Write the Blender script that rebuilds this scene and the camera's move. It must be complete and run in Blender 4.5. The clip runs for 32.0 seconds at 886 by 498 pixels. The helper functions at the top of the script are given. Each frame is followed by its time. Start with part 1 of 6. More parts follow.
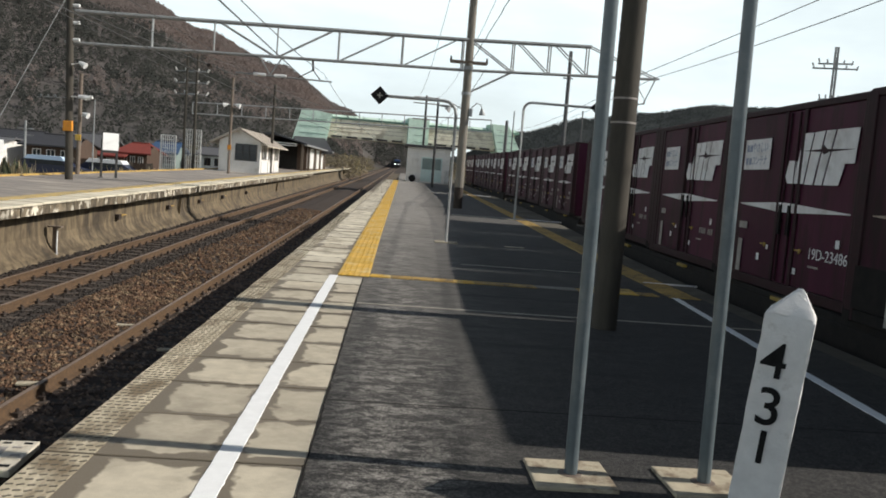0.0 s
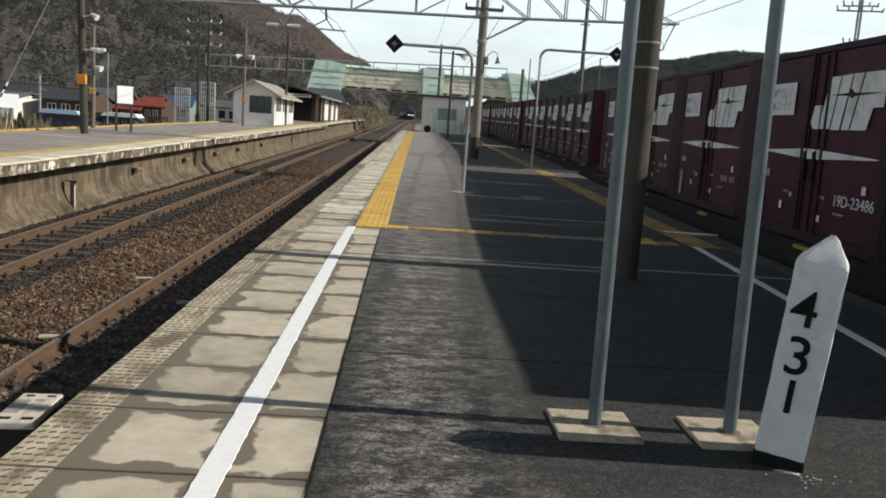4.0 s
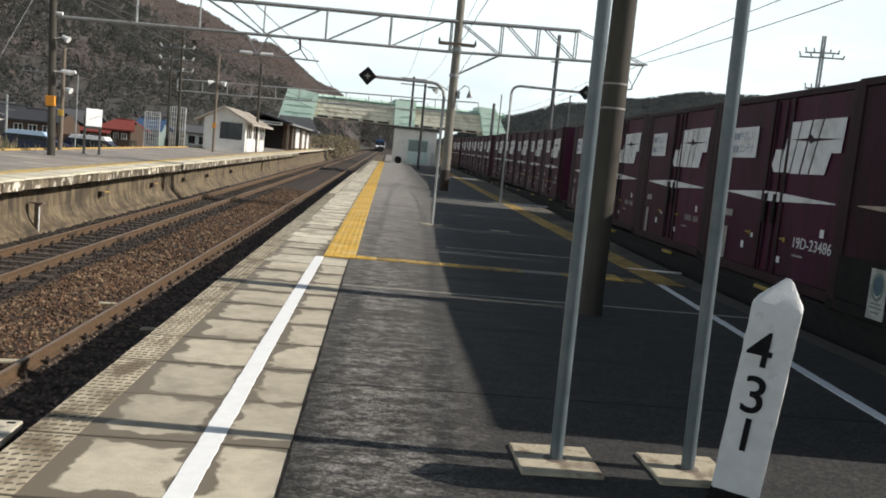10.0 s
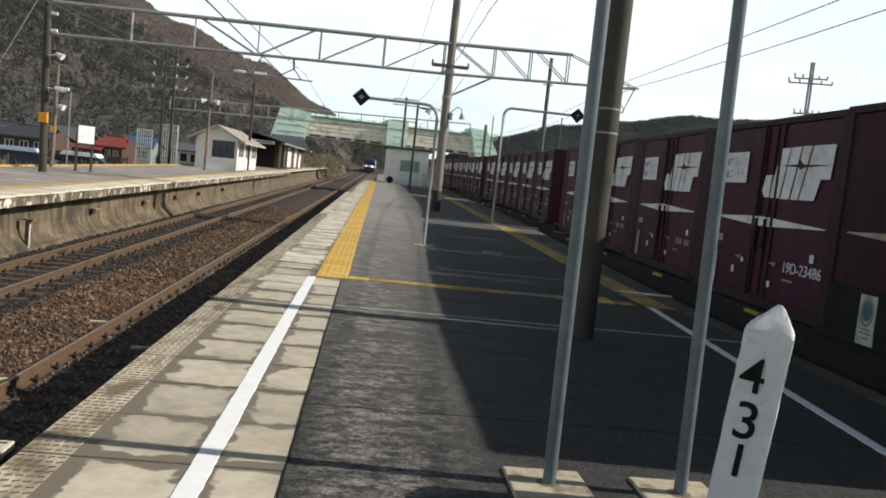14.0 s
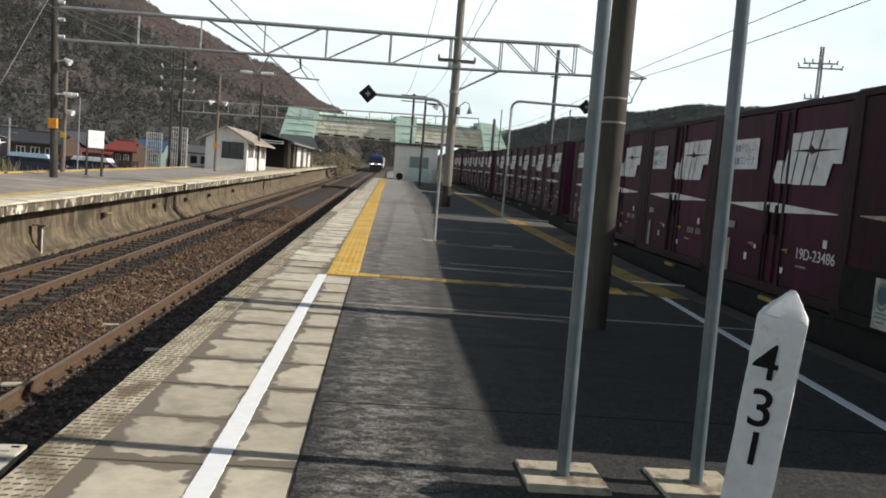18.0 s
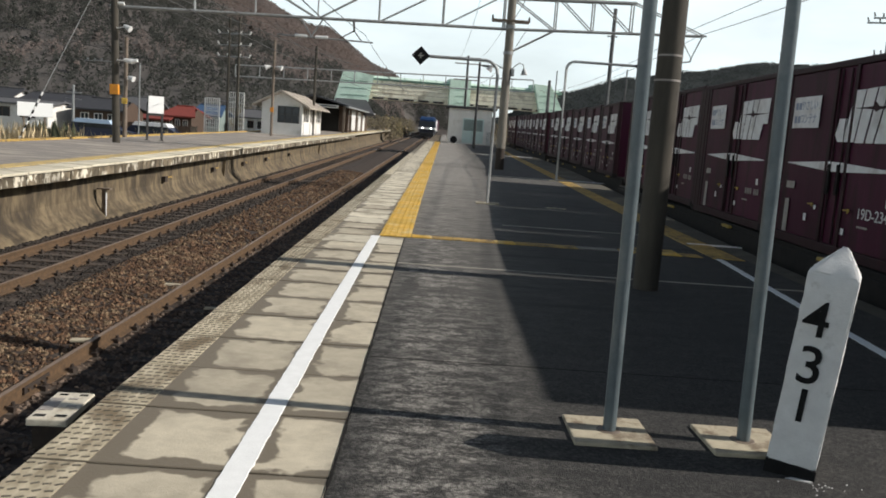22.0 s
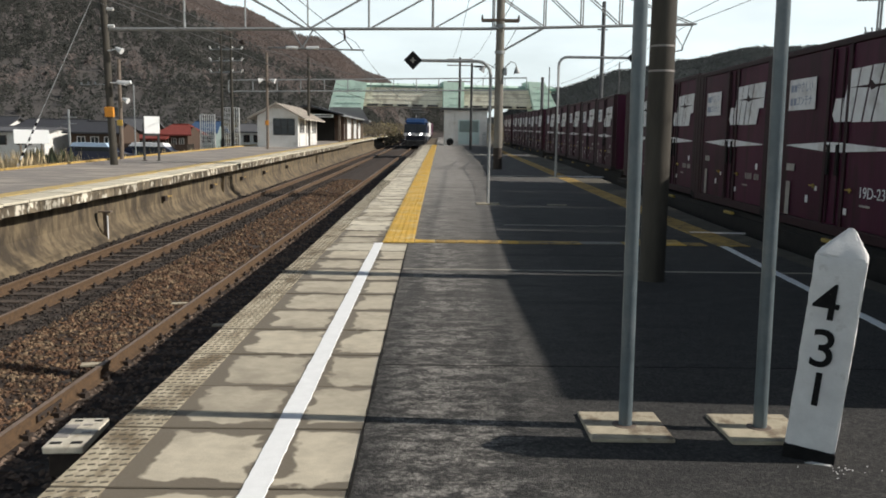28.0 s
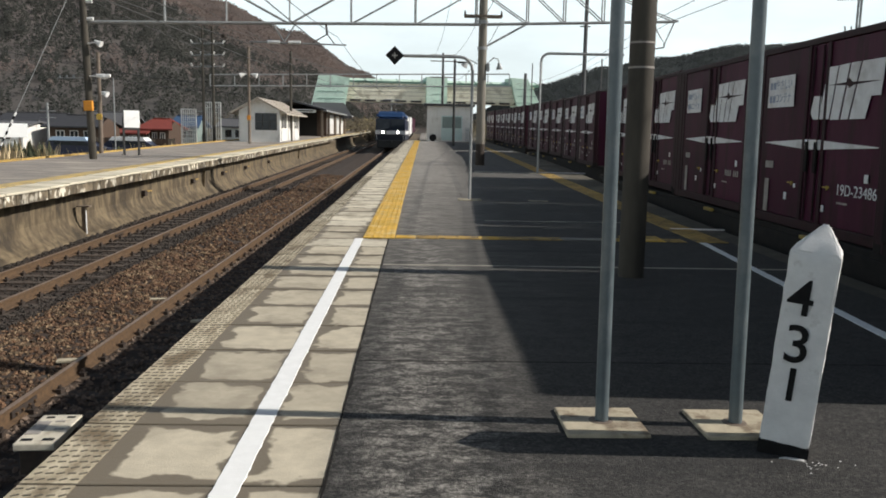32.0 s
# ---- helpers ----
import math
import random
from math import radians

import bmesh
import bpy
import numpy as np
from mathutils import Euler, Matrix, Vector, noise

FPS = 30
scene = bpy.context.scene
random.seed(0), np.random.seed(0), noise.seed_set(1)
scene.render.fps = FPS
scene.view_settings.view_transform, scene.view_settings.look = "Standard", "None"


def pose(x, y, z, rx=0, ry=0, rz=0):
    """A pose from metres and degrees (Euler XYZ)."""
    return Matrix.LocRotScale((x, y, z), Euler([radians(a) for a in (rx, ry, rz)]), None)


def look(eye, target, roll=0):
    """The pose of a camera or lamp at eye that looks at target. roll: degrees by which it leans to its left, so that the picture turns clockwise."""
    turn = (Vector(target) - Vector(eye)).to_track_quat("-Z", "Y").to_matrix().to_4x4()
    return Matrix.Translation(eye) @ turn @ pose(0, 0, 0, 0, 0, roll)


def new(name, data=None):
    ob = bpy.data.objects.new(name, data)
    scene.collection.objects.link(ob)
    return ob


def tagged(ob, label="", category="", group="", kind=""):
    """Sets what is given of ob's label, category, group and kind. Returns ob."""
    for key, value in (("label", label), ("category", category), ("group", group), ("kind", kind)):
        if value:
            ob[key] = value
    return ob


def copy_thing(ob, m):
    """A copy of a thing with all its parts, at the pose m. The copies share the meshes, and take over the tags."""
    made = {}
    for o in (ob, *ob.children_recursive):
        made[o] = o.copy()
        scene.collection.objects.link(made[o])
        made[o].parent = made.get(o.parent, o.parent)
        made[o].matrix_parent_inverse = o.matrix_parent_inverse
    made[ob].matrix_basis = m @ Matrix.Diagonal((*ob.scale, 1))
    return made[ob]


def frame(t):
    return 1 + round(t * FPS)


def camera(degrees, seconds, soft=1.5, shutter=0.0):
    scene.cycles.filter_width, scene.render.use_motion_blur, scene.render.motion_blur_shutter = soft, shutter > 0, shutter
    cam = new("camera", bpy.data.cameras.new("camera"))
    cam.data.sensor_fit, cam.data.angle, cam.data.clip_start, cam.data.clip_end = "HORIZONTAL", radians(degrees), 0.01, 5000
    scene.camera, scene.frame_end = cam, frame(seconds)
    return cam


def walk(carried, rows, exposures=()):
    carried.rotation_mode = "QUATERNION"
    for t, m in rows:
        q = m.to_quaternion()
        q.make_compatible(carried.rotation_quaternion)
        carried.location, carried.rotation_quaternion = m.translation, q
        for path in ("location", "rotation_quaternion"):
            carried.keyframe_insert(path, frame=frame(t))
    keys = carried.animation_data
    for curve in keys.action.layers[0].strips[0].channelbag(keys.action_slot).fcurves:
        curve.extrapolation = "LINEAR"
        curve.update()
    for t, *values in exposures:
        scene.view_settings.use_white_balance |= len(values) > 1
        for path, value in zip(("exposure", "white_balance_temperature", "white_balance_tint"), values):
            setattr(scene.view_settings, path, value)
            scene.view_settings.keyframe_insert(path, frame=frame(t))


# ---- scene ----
cam = camera(56.0, 32.0, soft=1.8)
PATH = [
    (0, (0.689, 0.276, 1.544), (0.821, 2.264, 1.368), 4.5),
    (0.5, (0.652, 0.309, 1.551), (0.762, 2.292, 1.314), 3.9),
    (1, (0.651, 0.303, 1.543), (0.773, 2.284, 1.292), 3.8),
    (1.5, (0.646, 0.306, 1.538), (0.763, 2.29, 1.312), 3.9),
    (2, (0.653, 0.339, 1.533), (0.688, 2.323, 1.278), 2.5),
    (2.5, (0.672, 0.346, 1.522), (0.734, 2.325, 1.239), 3.9),
    (3, (0.67, 0.338, 1.529), (0.829, 2.314, 1.264), 4.4),
    (3.5, (0.67, 0.365, 1.524), (0.77, 2.343, 1.248), 3.9),
    (5.5, (0.668, 0.351, 1.527), (0.795, 2.317, 1.185), 3.4),
    (6, (0.681, 0.364, 1.566), (0.815, 2.336, 1.262), 2.3),
    (6.5, (0.638, 0.3, 1.53), (0.793, 2.276, 1.265), 3.4),
    (7, (0.662, 0.308, 1.547), (0.83, 2.283, 1.281), 4.0),
    (7.5, (0.653, 0.29, 1.548), (0.838, 2.266, 1.295), 4.1),
    (8, (0.669, 0.31, 1.561), (0.853, 2.293, 1.375), 3.6),
    (8.5, (0.623, 0.252, 1.563), (0.817, 2.23, 1.341), 5.2),
    (9, (0.634, 0.255, 1.55), (0.875, 2.226, 1.313), 5.8),
    (9.5, (0.665, 0.302, 1.54), (0.844, 2.282, 1.318), 5.1),
    (10, (0.666, 0.298, 1.55), (0.838, 2.279, 1.335), 5.5),
    (10.5, (0.666, 0.277, 1.574), (0.889, 2.257, 1.409), 5.2),
    (11, (0.645, 0.222, 1.536), (0.904, 2.202, 1.432), 7.4),
    (11.5, (0.624, 0.246, 1.582), (0.819, 2.233, 1.466), 3.6),
    (12, (0.635, 0.276, 1.569), (0.807, 2.264, 1.431), 3.3),
    (12.5, (0.646, 0.29, 1.575), (0.803, 2.278, 1.425), 4.3),
    (13, (0.636, 0.261, 1.582), (0.84, 2.246, 1.448), 4.6),
    (13.5, (0.608, 0.241, 1.573), (0.805, 2.226, 1.423), 5.8),
    (14, (0.635, 0.27, 1.569), (0.825, 2.254, 1.404), 6.1),
    (14.5, (0.638, 0.266, 1.568), (0.828, 2.25, 1.403), 4.9),
    (16.5, (0.654, 0.278, 1.561), (0.907, 2.254, 1.384), 5.6),
    (17, (0.655, 0.276, 1.554), (0.88, 2.257, 1.388), 5.6),
    (17.5, (0.64, 0.299, 1.551), (0.821, 2.28, 1.348), 5.2),
    (18, (0.663, 0.3, 1.556), (0.826, 2.286, 1.378), 4.6),
    (18.5, (0.678, 0.263, 1.56), (0.86, 2.242, 1.334), 3.2),
    (19, (0.71, 0.231, 1.568), (0.951, 2.205, 1.36), 3.0),
    (19.5, (0.703, 0.222, 1.55), (0.938, 2.186, 1.249), 3.7),
    (20, (0.686, 0.24, 1.551), (0.783, 2.219, 1.28), 3.2),
    (20.5, (0.667, 0.232, 1.551), (0.762, 2.218, 1.333), 3.6),
    (21, (0.68, 0.237, 1.54), (0.767, 2.221, 1.301), 4.5),
    (21.5, (0.682, 0.247, 1.542), (0.775, 2.227, 1.271), 4.9),
    (22, (0.697, 0.24, 1.53), (0.736, 2.221, 1.256), 4.2),
    (22.5, (0.67, 0.237, 1.532), (0.717, 2.21, 1.211), 1.6),
    (23, (0.66, 0.243, 1.541), (0.669, 2.218, 1.23), -0.0),
    (23.5, (0.683, 0.247, 1.541), (0.743, 2.22, 1.219), 0.9),
    (24, (0.665, 0.233, 1.541), (0.718, 2.214, 1.268), 0.9),
    (24.5, (0.681, 0.226, 1.542), (0.704, 2.207, 1.264), -0.6),
    (26.5, (0.687, 0.249, 1.536), (0.71, 2.229, 1.253), 0.3),
    (27, (0.695, 0.248, 1.527), (0.735, 2.226, 1.235), 0.7),
    (27.5, (0.702, 0.253, 1.531), (0.755, 2.233, 1.252), 1.5),
    (28, (0.684, 0.244, 1.54), (0.716, 2.225, 1.272), 0.8),
    (28.5, (0.686, 0.237, 1.536), (0.703, 2.219, 1.265), 0.8),
    (29, (0.686, 0.236, 1.536), (0.663, 2.22, 1.281), 1.4),
    (29.5, (0.696, 0.236, 1.539), (0.703, 2.221, 1.29), 1.0),
    (30, (0.704, 0.24, 1.541), (0.694, 2.227, 1.309), 0.5),
    (30.5, (0.695, 0.235, 1.54), (0.685, 2.221, 1.3), -0.0),
    (31, (0.702, 0.249, 1.54), (0.716, 2.23, 1.268), 0.2),
    (31.5, (0.703, 0.252, 1.539), (0.751, 2.233, 1.271), 0.7),
    (32, (0.717, 0.263, 1.534), (0.79, 2.243, 1.257), 1.1),
]
walk(cam, [(t, look(eye, target, roll)) for t, eye, target, roll in PATH],
     [(0, -0.03), (1, -0.05), (3, -0.07), (6, -0.02), (8, 0.06), (10, 0.09), (11, 0.14), (12, 0.14), (14, 0.08), (17, 0.05), (20, 0.0), (22, -0.04), (23, -0.1), (24, -0.05), (27, -0.05), (30, 0.0), (31, 0.03), (32, 0.0)])

# ---- light ----
SUN_ELEV, SUN_AZ = 33.2, -3.8  # azimuth: degrees from +x towards +y
world = bpy.data.worlds.new("sky")
scene.world = world
world.use_nodes = True
wn, wl = world.node_tree.nodes, world.node_tree.links
wbg = wn["Background"]
wsky = wn.new("ShaderNodeTexSky")
wsky.sky_type, wsky.sun_disc = "NISHITA", False
wsky.sun_elevation, wsky.sun_rotation = radians(SUN_ELEV), radians(90 - SUN_AZ)
wsky.air_density, wsky.dust_density = 1.0, 1.0
wco = wn.new("ShaderNodeTexCoord")
wmap = wn.new("ShaderNodeMapping")
wmap.inputs["Scale"].default_value = (1.0, 1.0, 3.2)
wcl = wn.new("ShaderNodeTexNoise")
wcl.inputs["Scale"].default_value, wcl.inputs["Detail"].default_value, wcl.inputs["Roughness"].default_value = 2.3, 6, 0.55
wramp = wn.new("ShaderNodeValToRGB")
wramp.color_ramp.elements[0].position, wramp.color_ramp.elements[0].color = 0.30, (0.68, 0.68, 0.68, 1)
wramp.color_ramp.elements[1].position, wramp.color_ramp.elements[1].color = 0.58, (1, 1, 1, 1)
wmix = wn.new("ShaderNodeMix")
wmix.data_type = "RGBA"
wmix.inputs[7].default_value = (20.9, 23.4, 23.9, 1)
wsep, wfade, wmul = wn.new("ShaderNodeSeparateXYZ"), wn.new("ShaderNodeMapRange"), wn.new("ShaderNodeMath")
wfade.inputs["From Min"].default_value, wfade.inputs["From Max"].default_value = 0.25, 0.40
wfade.inputs["To Min"].default_value, wfade.inputs["To Max"].default_value = 1.0, 0.03
wmul.operation = "MULTIPLY"
wl.new(wco.outputs["Generated"], wmap.inputs["Vector"])
wl.new(wmap.outputs["Vector"], wcl.inputs["Vector"])
wl.new(wcl.outputs["Fac"], wramp.inputs["Fac"])
wl.new(wco.outputs["Generated"], wsep.inputs[0])
wl.new(wsep.outputs["Z"], wfade.inputs["Value"])
wl.new(wfade.outputs[0], wmul.inputs[0])
wl.new(wramp.outputs["Color"], wmul.inputs[1])
wl.new(wmul.outputs[0], wmix.inputs[0])
wl.new(wsky.outputs["Color"], wmix.inputs[6])
wl.new(wmix.outputs[2], wbg.inputs["Color"])
wbg.inputs["Strength"].default_value = 0.048
sun = new("sun", bpy.data.lights.new("sun", "SUN"))
sun.data.energy, sun.data.angle, sun.data.color = 5.0, radians(0.6), (1.0, 0.94, 0.86)
ca, sa, ce, se = (math.cos(radians(SUN_AZ)), math.sin(radians(SUN_AZ)), math.cos(radians(SUN_ELEV)), math.sin(radians(SUN_ELEV)))
sun.matrix_world = look((60 * ca * ce, 60 * sa * ce, 60 * se), (0, 0, 0))


# ---- materials ----
def mat(name, c1, c2=None, scale=4.0, rough=0.7, bump=0.0, bscale=40.0, metal=0.0, c3=None, s3=0.6, stretch=(1, 1, 1), vary=0.0, lo=0.35, hi=0.65, spec=0.5, glow=0.0, w3=(0.5, 0.62)):
    """A surface of two mixed tones, with a third in larger patches, fine relief and a tone that varies from object to object."""
    m = bpy.data.materials.new(name)
    m.use_nodes = True
    n, l = m.node_tree.nodes, m.node_tree.links
    b = n["Principled BSDF"]
    b.inputs["Roughness"].default_value, b.inputs["Metallic"].default_value = rough, metal
    b.inputs["Specular IOR Level"].default_value = spec
    co, mp = n.new("ShaderNodeTexCoord"), n.new("ShaderNodeMapping")
    mp.inputs["Scale"].default_value = stretch
    l.new(co.outputs["Object"], mp.inputs["Vector"])
    info = n.new("ShaderNodeObjectInfo")
    jig = n.new("ShaderNodeVectorMath")
    jig.operation = "MULTIPLY_ADD"
    jig.inputs[1].default_value = (1, 1, 1)
    l.new(mp.outputs["Vector"], jig.inputs[0])
    sc = n.new("ShaderNodeMath")
    sc.operation = "MULTIPLY"
    sc.inputs[1].default_value = 37.0 if vary else 0.0
    l.new(info.outputs["Random"], sc.inputs[0])
    l.new(sc.outputs[0], jig.inputs[2])

    def noisy(s, a, z, detail=5):
        t = n.new("ShaderNodeTexNoise")
        t.inputs["Scale"].default_value, t.inputs["Detail"].default_value, t.inputs["Roughness"].default_value = s, detail, 0.62
        l.new(jig.outputs[0], t.inputs["Vector"])
        r = n.new("ShaderNodeMapRange")
        r.inputs["From Min"].default_value, r.inputs["From Max"].default_value = a, z
        l.new(t.outputs["Fac"], r.inputs["Value"])
        return t, r

    def mixed(fac, a, c):
        x = n.new("ShaderNodeMix")
        x.data_type = "RGBA"
        l.new(fac, x.inputs[0])
        for slot, v in ((6, a), (7, c)):
            if isinstance(v, tuple):
                x.inputs[slot].default_value = (*v, 1)
            else:
                l.new(v, x.inputs[slot])
        return x.outputs[2]

    _, r1 = noisy(scale, lo, hi)
    col = mixed(r1.outputs[0], c1, c2 or tuple(v * 0.8 for v in c1))
    if c3:
        _, r3 = noisy(s3, *w3)
        col = mixed(r3.outputs[0], col, c3)
    if vary:
        v = n.new("ShaderNodeHueSaturation")
        r = n.new("ShaderNodeMapRange")
        r.inputs["To Min"].default_value, r.inputs["To Max"].default_value = 1 - vary, 1 + vary
        l.new(info.outputs["Random"], r.inputs["Value"])
        l.new(r.outputs[0], v.inputs["Value"])
        l.new(col, v.inputs["Color"])
        col = v.outputs["Color"]
    l.new(col, b.inputs["Base Color"])
    if bump:
        t, _ = noisy(bscale, 0, 1, 3)
        bp = n.new("ShaderNodeBump")
        bp.inputs["Strength"].default_value, bp.inputs["Distance"].default_value = bump, 0.01
        l.new(t.outputs["Fac"], bp.inputs["Height"])
        l.new(bp.outputs[0], b.inputs["Normal"])
    if glow:
        l.new(col, b.inputs["Emission Color"])
        b.inputs["Emission Strength"].default_value = glow
    return m


def islands(m, spread):
    """Lets the tone differ from piece to piece of a joined mesh."""
    n, l = m.node_tree.nodes, m.node_tree.links
    b = n["Principled BSDF"]
    col = b.inputs["Base Color"].links[0].from_socket
    geo, r, v = n.new("ShaderNodeNewGeometry"), n.new("ShaderNodeMapRange"), n.new("ShaderNodeHueSaturation")
    r.inputs["To Min"].default_value, r.inputs["To Max"].default_value = 1 - spread, 1 + spread
    l.new(geo.outputs["Random Per Island"], r.inputs["Value"])
    l.new(r.outputs[0], v.inputs["Value"])
    l.new(col, v.inputs["Color"])
    l.new(v.outputs["Color"], b.inputs["Base Color"])
    return m


def twiggy(m, share):
    """Thin twigs and needles let part of the light through."""
    n, l = m.node_tree.nodes, m.node_tree.links
    b, out = n["Principled BSDF"], n["Material Output"]
    tr, mx = n.new("ShaderNodeBsdfTranslucent"), n.new("ShaderNodeMixShader")
    l.new(b.inputs["Base Color"].links[0].from_socket, tr.inputs["Color"])
    mx.inputs[0].default_value = share
    l.new(b.outputs[0], mx.inputs[1])
    l.new(tr.outputs[0], mx.inputs[2])
    l.new(mx.outputs[0], out.inputs["Surface"])


M = {}


def asphalt_material():
    """Dark asphalt: coarse grain, crisp pale mottles in drifts, and darker tarred patches."""
    m = mat("asphalt", (0.0045, 0.0046, 0.0048), (0.037, 0.0365, 0.036), 70, 0.95, 1.0, 120)
    n, l = m.node_tree.nodes, m.node_tree.links
    b = n["Principled BSDF"]
    col = b.inputs["Base Color"].links[0].from_socket
    co = n.new("ShaderNodeTexCoord")

    def field(stretch, scale, a, z, detail=6, rough=0.65):
        mp, t, r = n.new("ShaderNodeMapping"), n.new("ShaderNodeTexNoise"), n.new("ShaderNodeMapRange")
        mp.inputs["Scale"].default_value = stretch
        t.inputs["Scale"].default_value, t.inputs["Detail"].default_value, t.inputs["Roughness"].default_value = scale, detail, rough
        r.inputs["From Min"].default_value, r.inputs["From Max"].default_value = a, z
        l.new(co.outputs["Object"], mp.inputs["Vector"])
        l.new(mp.outputs[0], t.inputs["Vector"])
        l.new(t.outputs["Fac"], r.inputs["Value"])
        return r.outputs[0]

    def over(fac, base, tone):
        x = n.new("ShaderNodeMix")
        x.data_type = "RGBA"
        l.new(fac, x.inputs[0])
        l.new(base, x.inputs[6])
        x.inputs[7].default_value = (*tone, 1)
        return x.outputs[2]

    drift = field((0.55, 1.0, 1), 1.5, 0.36, 0.50, 4)
    mottle = field((0.7, 1.15, 1), 6.5, 0.475, 0.545, 12, 0.84)
    grain = field((1, 1, 1), 80.0, 0.40, 0.60, 3, 0.6)
    pebble = field((1, 1, 1), 62.0, 0.46, 0.66, 3, 0.6)
    coarse = field((1, 1, 1), 24.0, 0.36, 0.56, 4, 0.7)
    both = n.new("ShaderNodeMath")
    both.operation = "MULTIPLY"
    l.new(drift, both.inputs[0])
    l.new(mottle, both.inputs[1])
    half = n.new("ShaderNodeMath")
    half.operation = "MULTIPLY"
    half.inputs[1].default_value = 0.74
    l.new(both.outputs[0], half.inputs[0])
    sep = n.new("ShaderNodeSeparateXYZ")
    l.new(co.outputs["Object"], sep.inputs[0])

    def sums(kind, a, c):
        x = n.new("ShaderNodeMath")
        x.operation = kind
        for k, v in enumerate((a, c)):
            if isinstance(v, (int, float)):
                x.inputs[k].default_value = v
            else:
                l.new(v, x.inputs[k])
        return x.outputs[0]

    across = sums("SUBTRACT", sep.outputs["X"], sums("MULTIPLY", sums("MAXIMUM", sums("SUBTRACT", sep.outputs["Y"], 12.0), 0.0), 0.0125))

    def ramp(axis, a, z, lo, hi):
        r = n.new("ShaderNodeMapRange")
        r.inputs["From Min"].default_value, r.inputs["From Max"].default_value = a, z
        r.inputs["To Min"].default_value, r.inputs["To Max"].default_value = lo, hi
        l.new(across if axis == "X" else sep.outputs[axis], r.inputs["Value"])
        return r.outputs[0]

    worn_sunlit = n.new("ShaderNodeMath")  # worn mottles along the edge, faded where the shade begins to darken it
    worn_sunlit.operation = "MULTIPLY"
    l.new(half.outputs[0], worn_sunlit.inputs[0])
    l.new(sums("MULTIPLY", sums("MULTIPLY", ramp("X", 0.90, 1.50, 1.0, 0.06), ramp("X", 0.36, 0.60, 0.25, 1.0)), sums("ADD", 0.35, sums("MULTIPLY", sums("MULTIPLY", grain, coarse), 1.3))), worn_sunlit.inputs[1])
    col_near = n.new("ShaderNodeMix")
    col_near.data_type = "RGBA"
    # the pebble tone thins across x, which also deepens the shaded side
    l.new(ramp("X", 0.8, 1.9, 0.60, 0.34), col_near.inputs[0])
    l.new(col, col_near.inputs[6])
    gravel = n.new("ShaderNodeMix")
    gravel.data_type = "RGBA"
    l.new(sums("MULTIPLY", pebble, sums("ADD", 0.25, coarse)), gravel.inputs[0])
    gravel.inputs[6].default_value, gravel.inputs[7].default_value = (0.003, 0.003, 0.003, 1), (0.130, 0.119, 0.104, 1)
    l.new(gravel.outputs[2], col_near.inputs[7])
    col = col_near.outputs[2]
    col = over(worn_sunlit.outputs[0], col, (0.37, 0.348, 0.312))
    far_sunlit = n.new("ShaderNodeMath")
    far_sunlit.operation = "MULTIPLY"
    l.new(ramp("Y", 5.0, 27.0, 0.05, 0.78), far_sunlit.inputs[0])
    l.new(ramp("X", 1.6, 2.4, 1.0, 0.32), far_sunlit.inputs[1])
    streaks = sums("MULTIPLY", far_sunlit.outputs[0], sums("ADD", 0.55, sums("MULTIPLY", field((0.55, 1.0, 1), 5.0, 0.42, 0.62, 9, 0.78), 0.6)))
    col = over(streaks, col, (0.36, 0.338, 0.306))  # paler with distance and on the sunlit side: grazing sunlight put into the tone
    tar = field((0.2, 2.2, 1), 0.9, 0.60, 0.66, 4)
    soft_tar = n.new("ShaderNodeMath")
    soft_tar.operation = "MULTIPLY"
    soft_tar.inputs[1].default_value = 0.6
    l.new(tar, soft_tar.inputs[0])
    col = over(soft_tar.outputs[0], col, (0.022, 0.021, 0.020))
    l.new(col, b.inputs["Base Color"])
    return m


def woods_material(name, high1, high2, low1, low2, scale):
    """Winter woods: bare pale trees up the slope, darker evergreen growth towards its foot, in drifts."""
    m = mat(name, high1, high2, scale, 0.95)
    n, l = m.node_tree.nodes, m.node_tree.links
    b = n["Principled BSDF"]
    col = b.inputs["Base Color"].links[0].from_socket
    co, sep, big = n.new("ShaderNodeTexCoord"), n.new("ShaderNodeSeparateXYZ"), n.new("ShaderNodeTexNoise")
    big.inputs["Scale"].default_value, big.inputs["Detail"].default_value = 0.016, 5
    l.new(co.outputs["Object"], sep.inputs[0])
    l.new(co.outputs["Object"], big.inputs["Vector"])
    add, r, fine, low, x = n.new("ShaderNodeMath"), n.new("ShaderNodeMapRange"), n.new("ShaderNodeTexNoise"), n.new("ShaderNodeMix"), n.new("ShaderNodeMix")
    add.operation = "MULTIPLY_ADD"
    add.inputs[1].default_value = 130.0
    l.new(big.outputs["Fac"], add.inputs[0])
    l.new(sep.outputs["Z"], add.inputs[2])
    r.inputs["From Min"].default_value, r.inputs["From Max"].default_value = 78.0, 122.0
    l.new(add.outputs[0], r.inputs["Value"])
    fine.inputs["Scale"].default_value = scale * 0.6
    l.new(co.outputs["Object"], fine.inputs["Vector"])
    low.data_type = x.data_type = "RGBA"
    l.new(fine.outputs["Fac"], low.inputs[0])
    low.inputs[6].default_value, low.inputs[7].default_value = (*low1, 1), (*low2, 1)
    l.new(r.outputs[0], x.inputs[0])
    l.new(low.outputs[2], x.inputs[6])
    l.new(col, x.inputs[7])
    l.new(x.outputs[2], b.inputs["Base Color"])
    return m


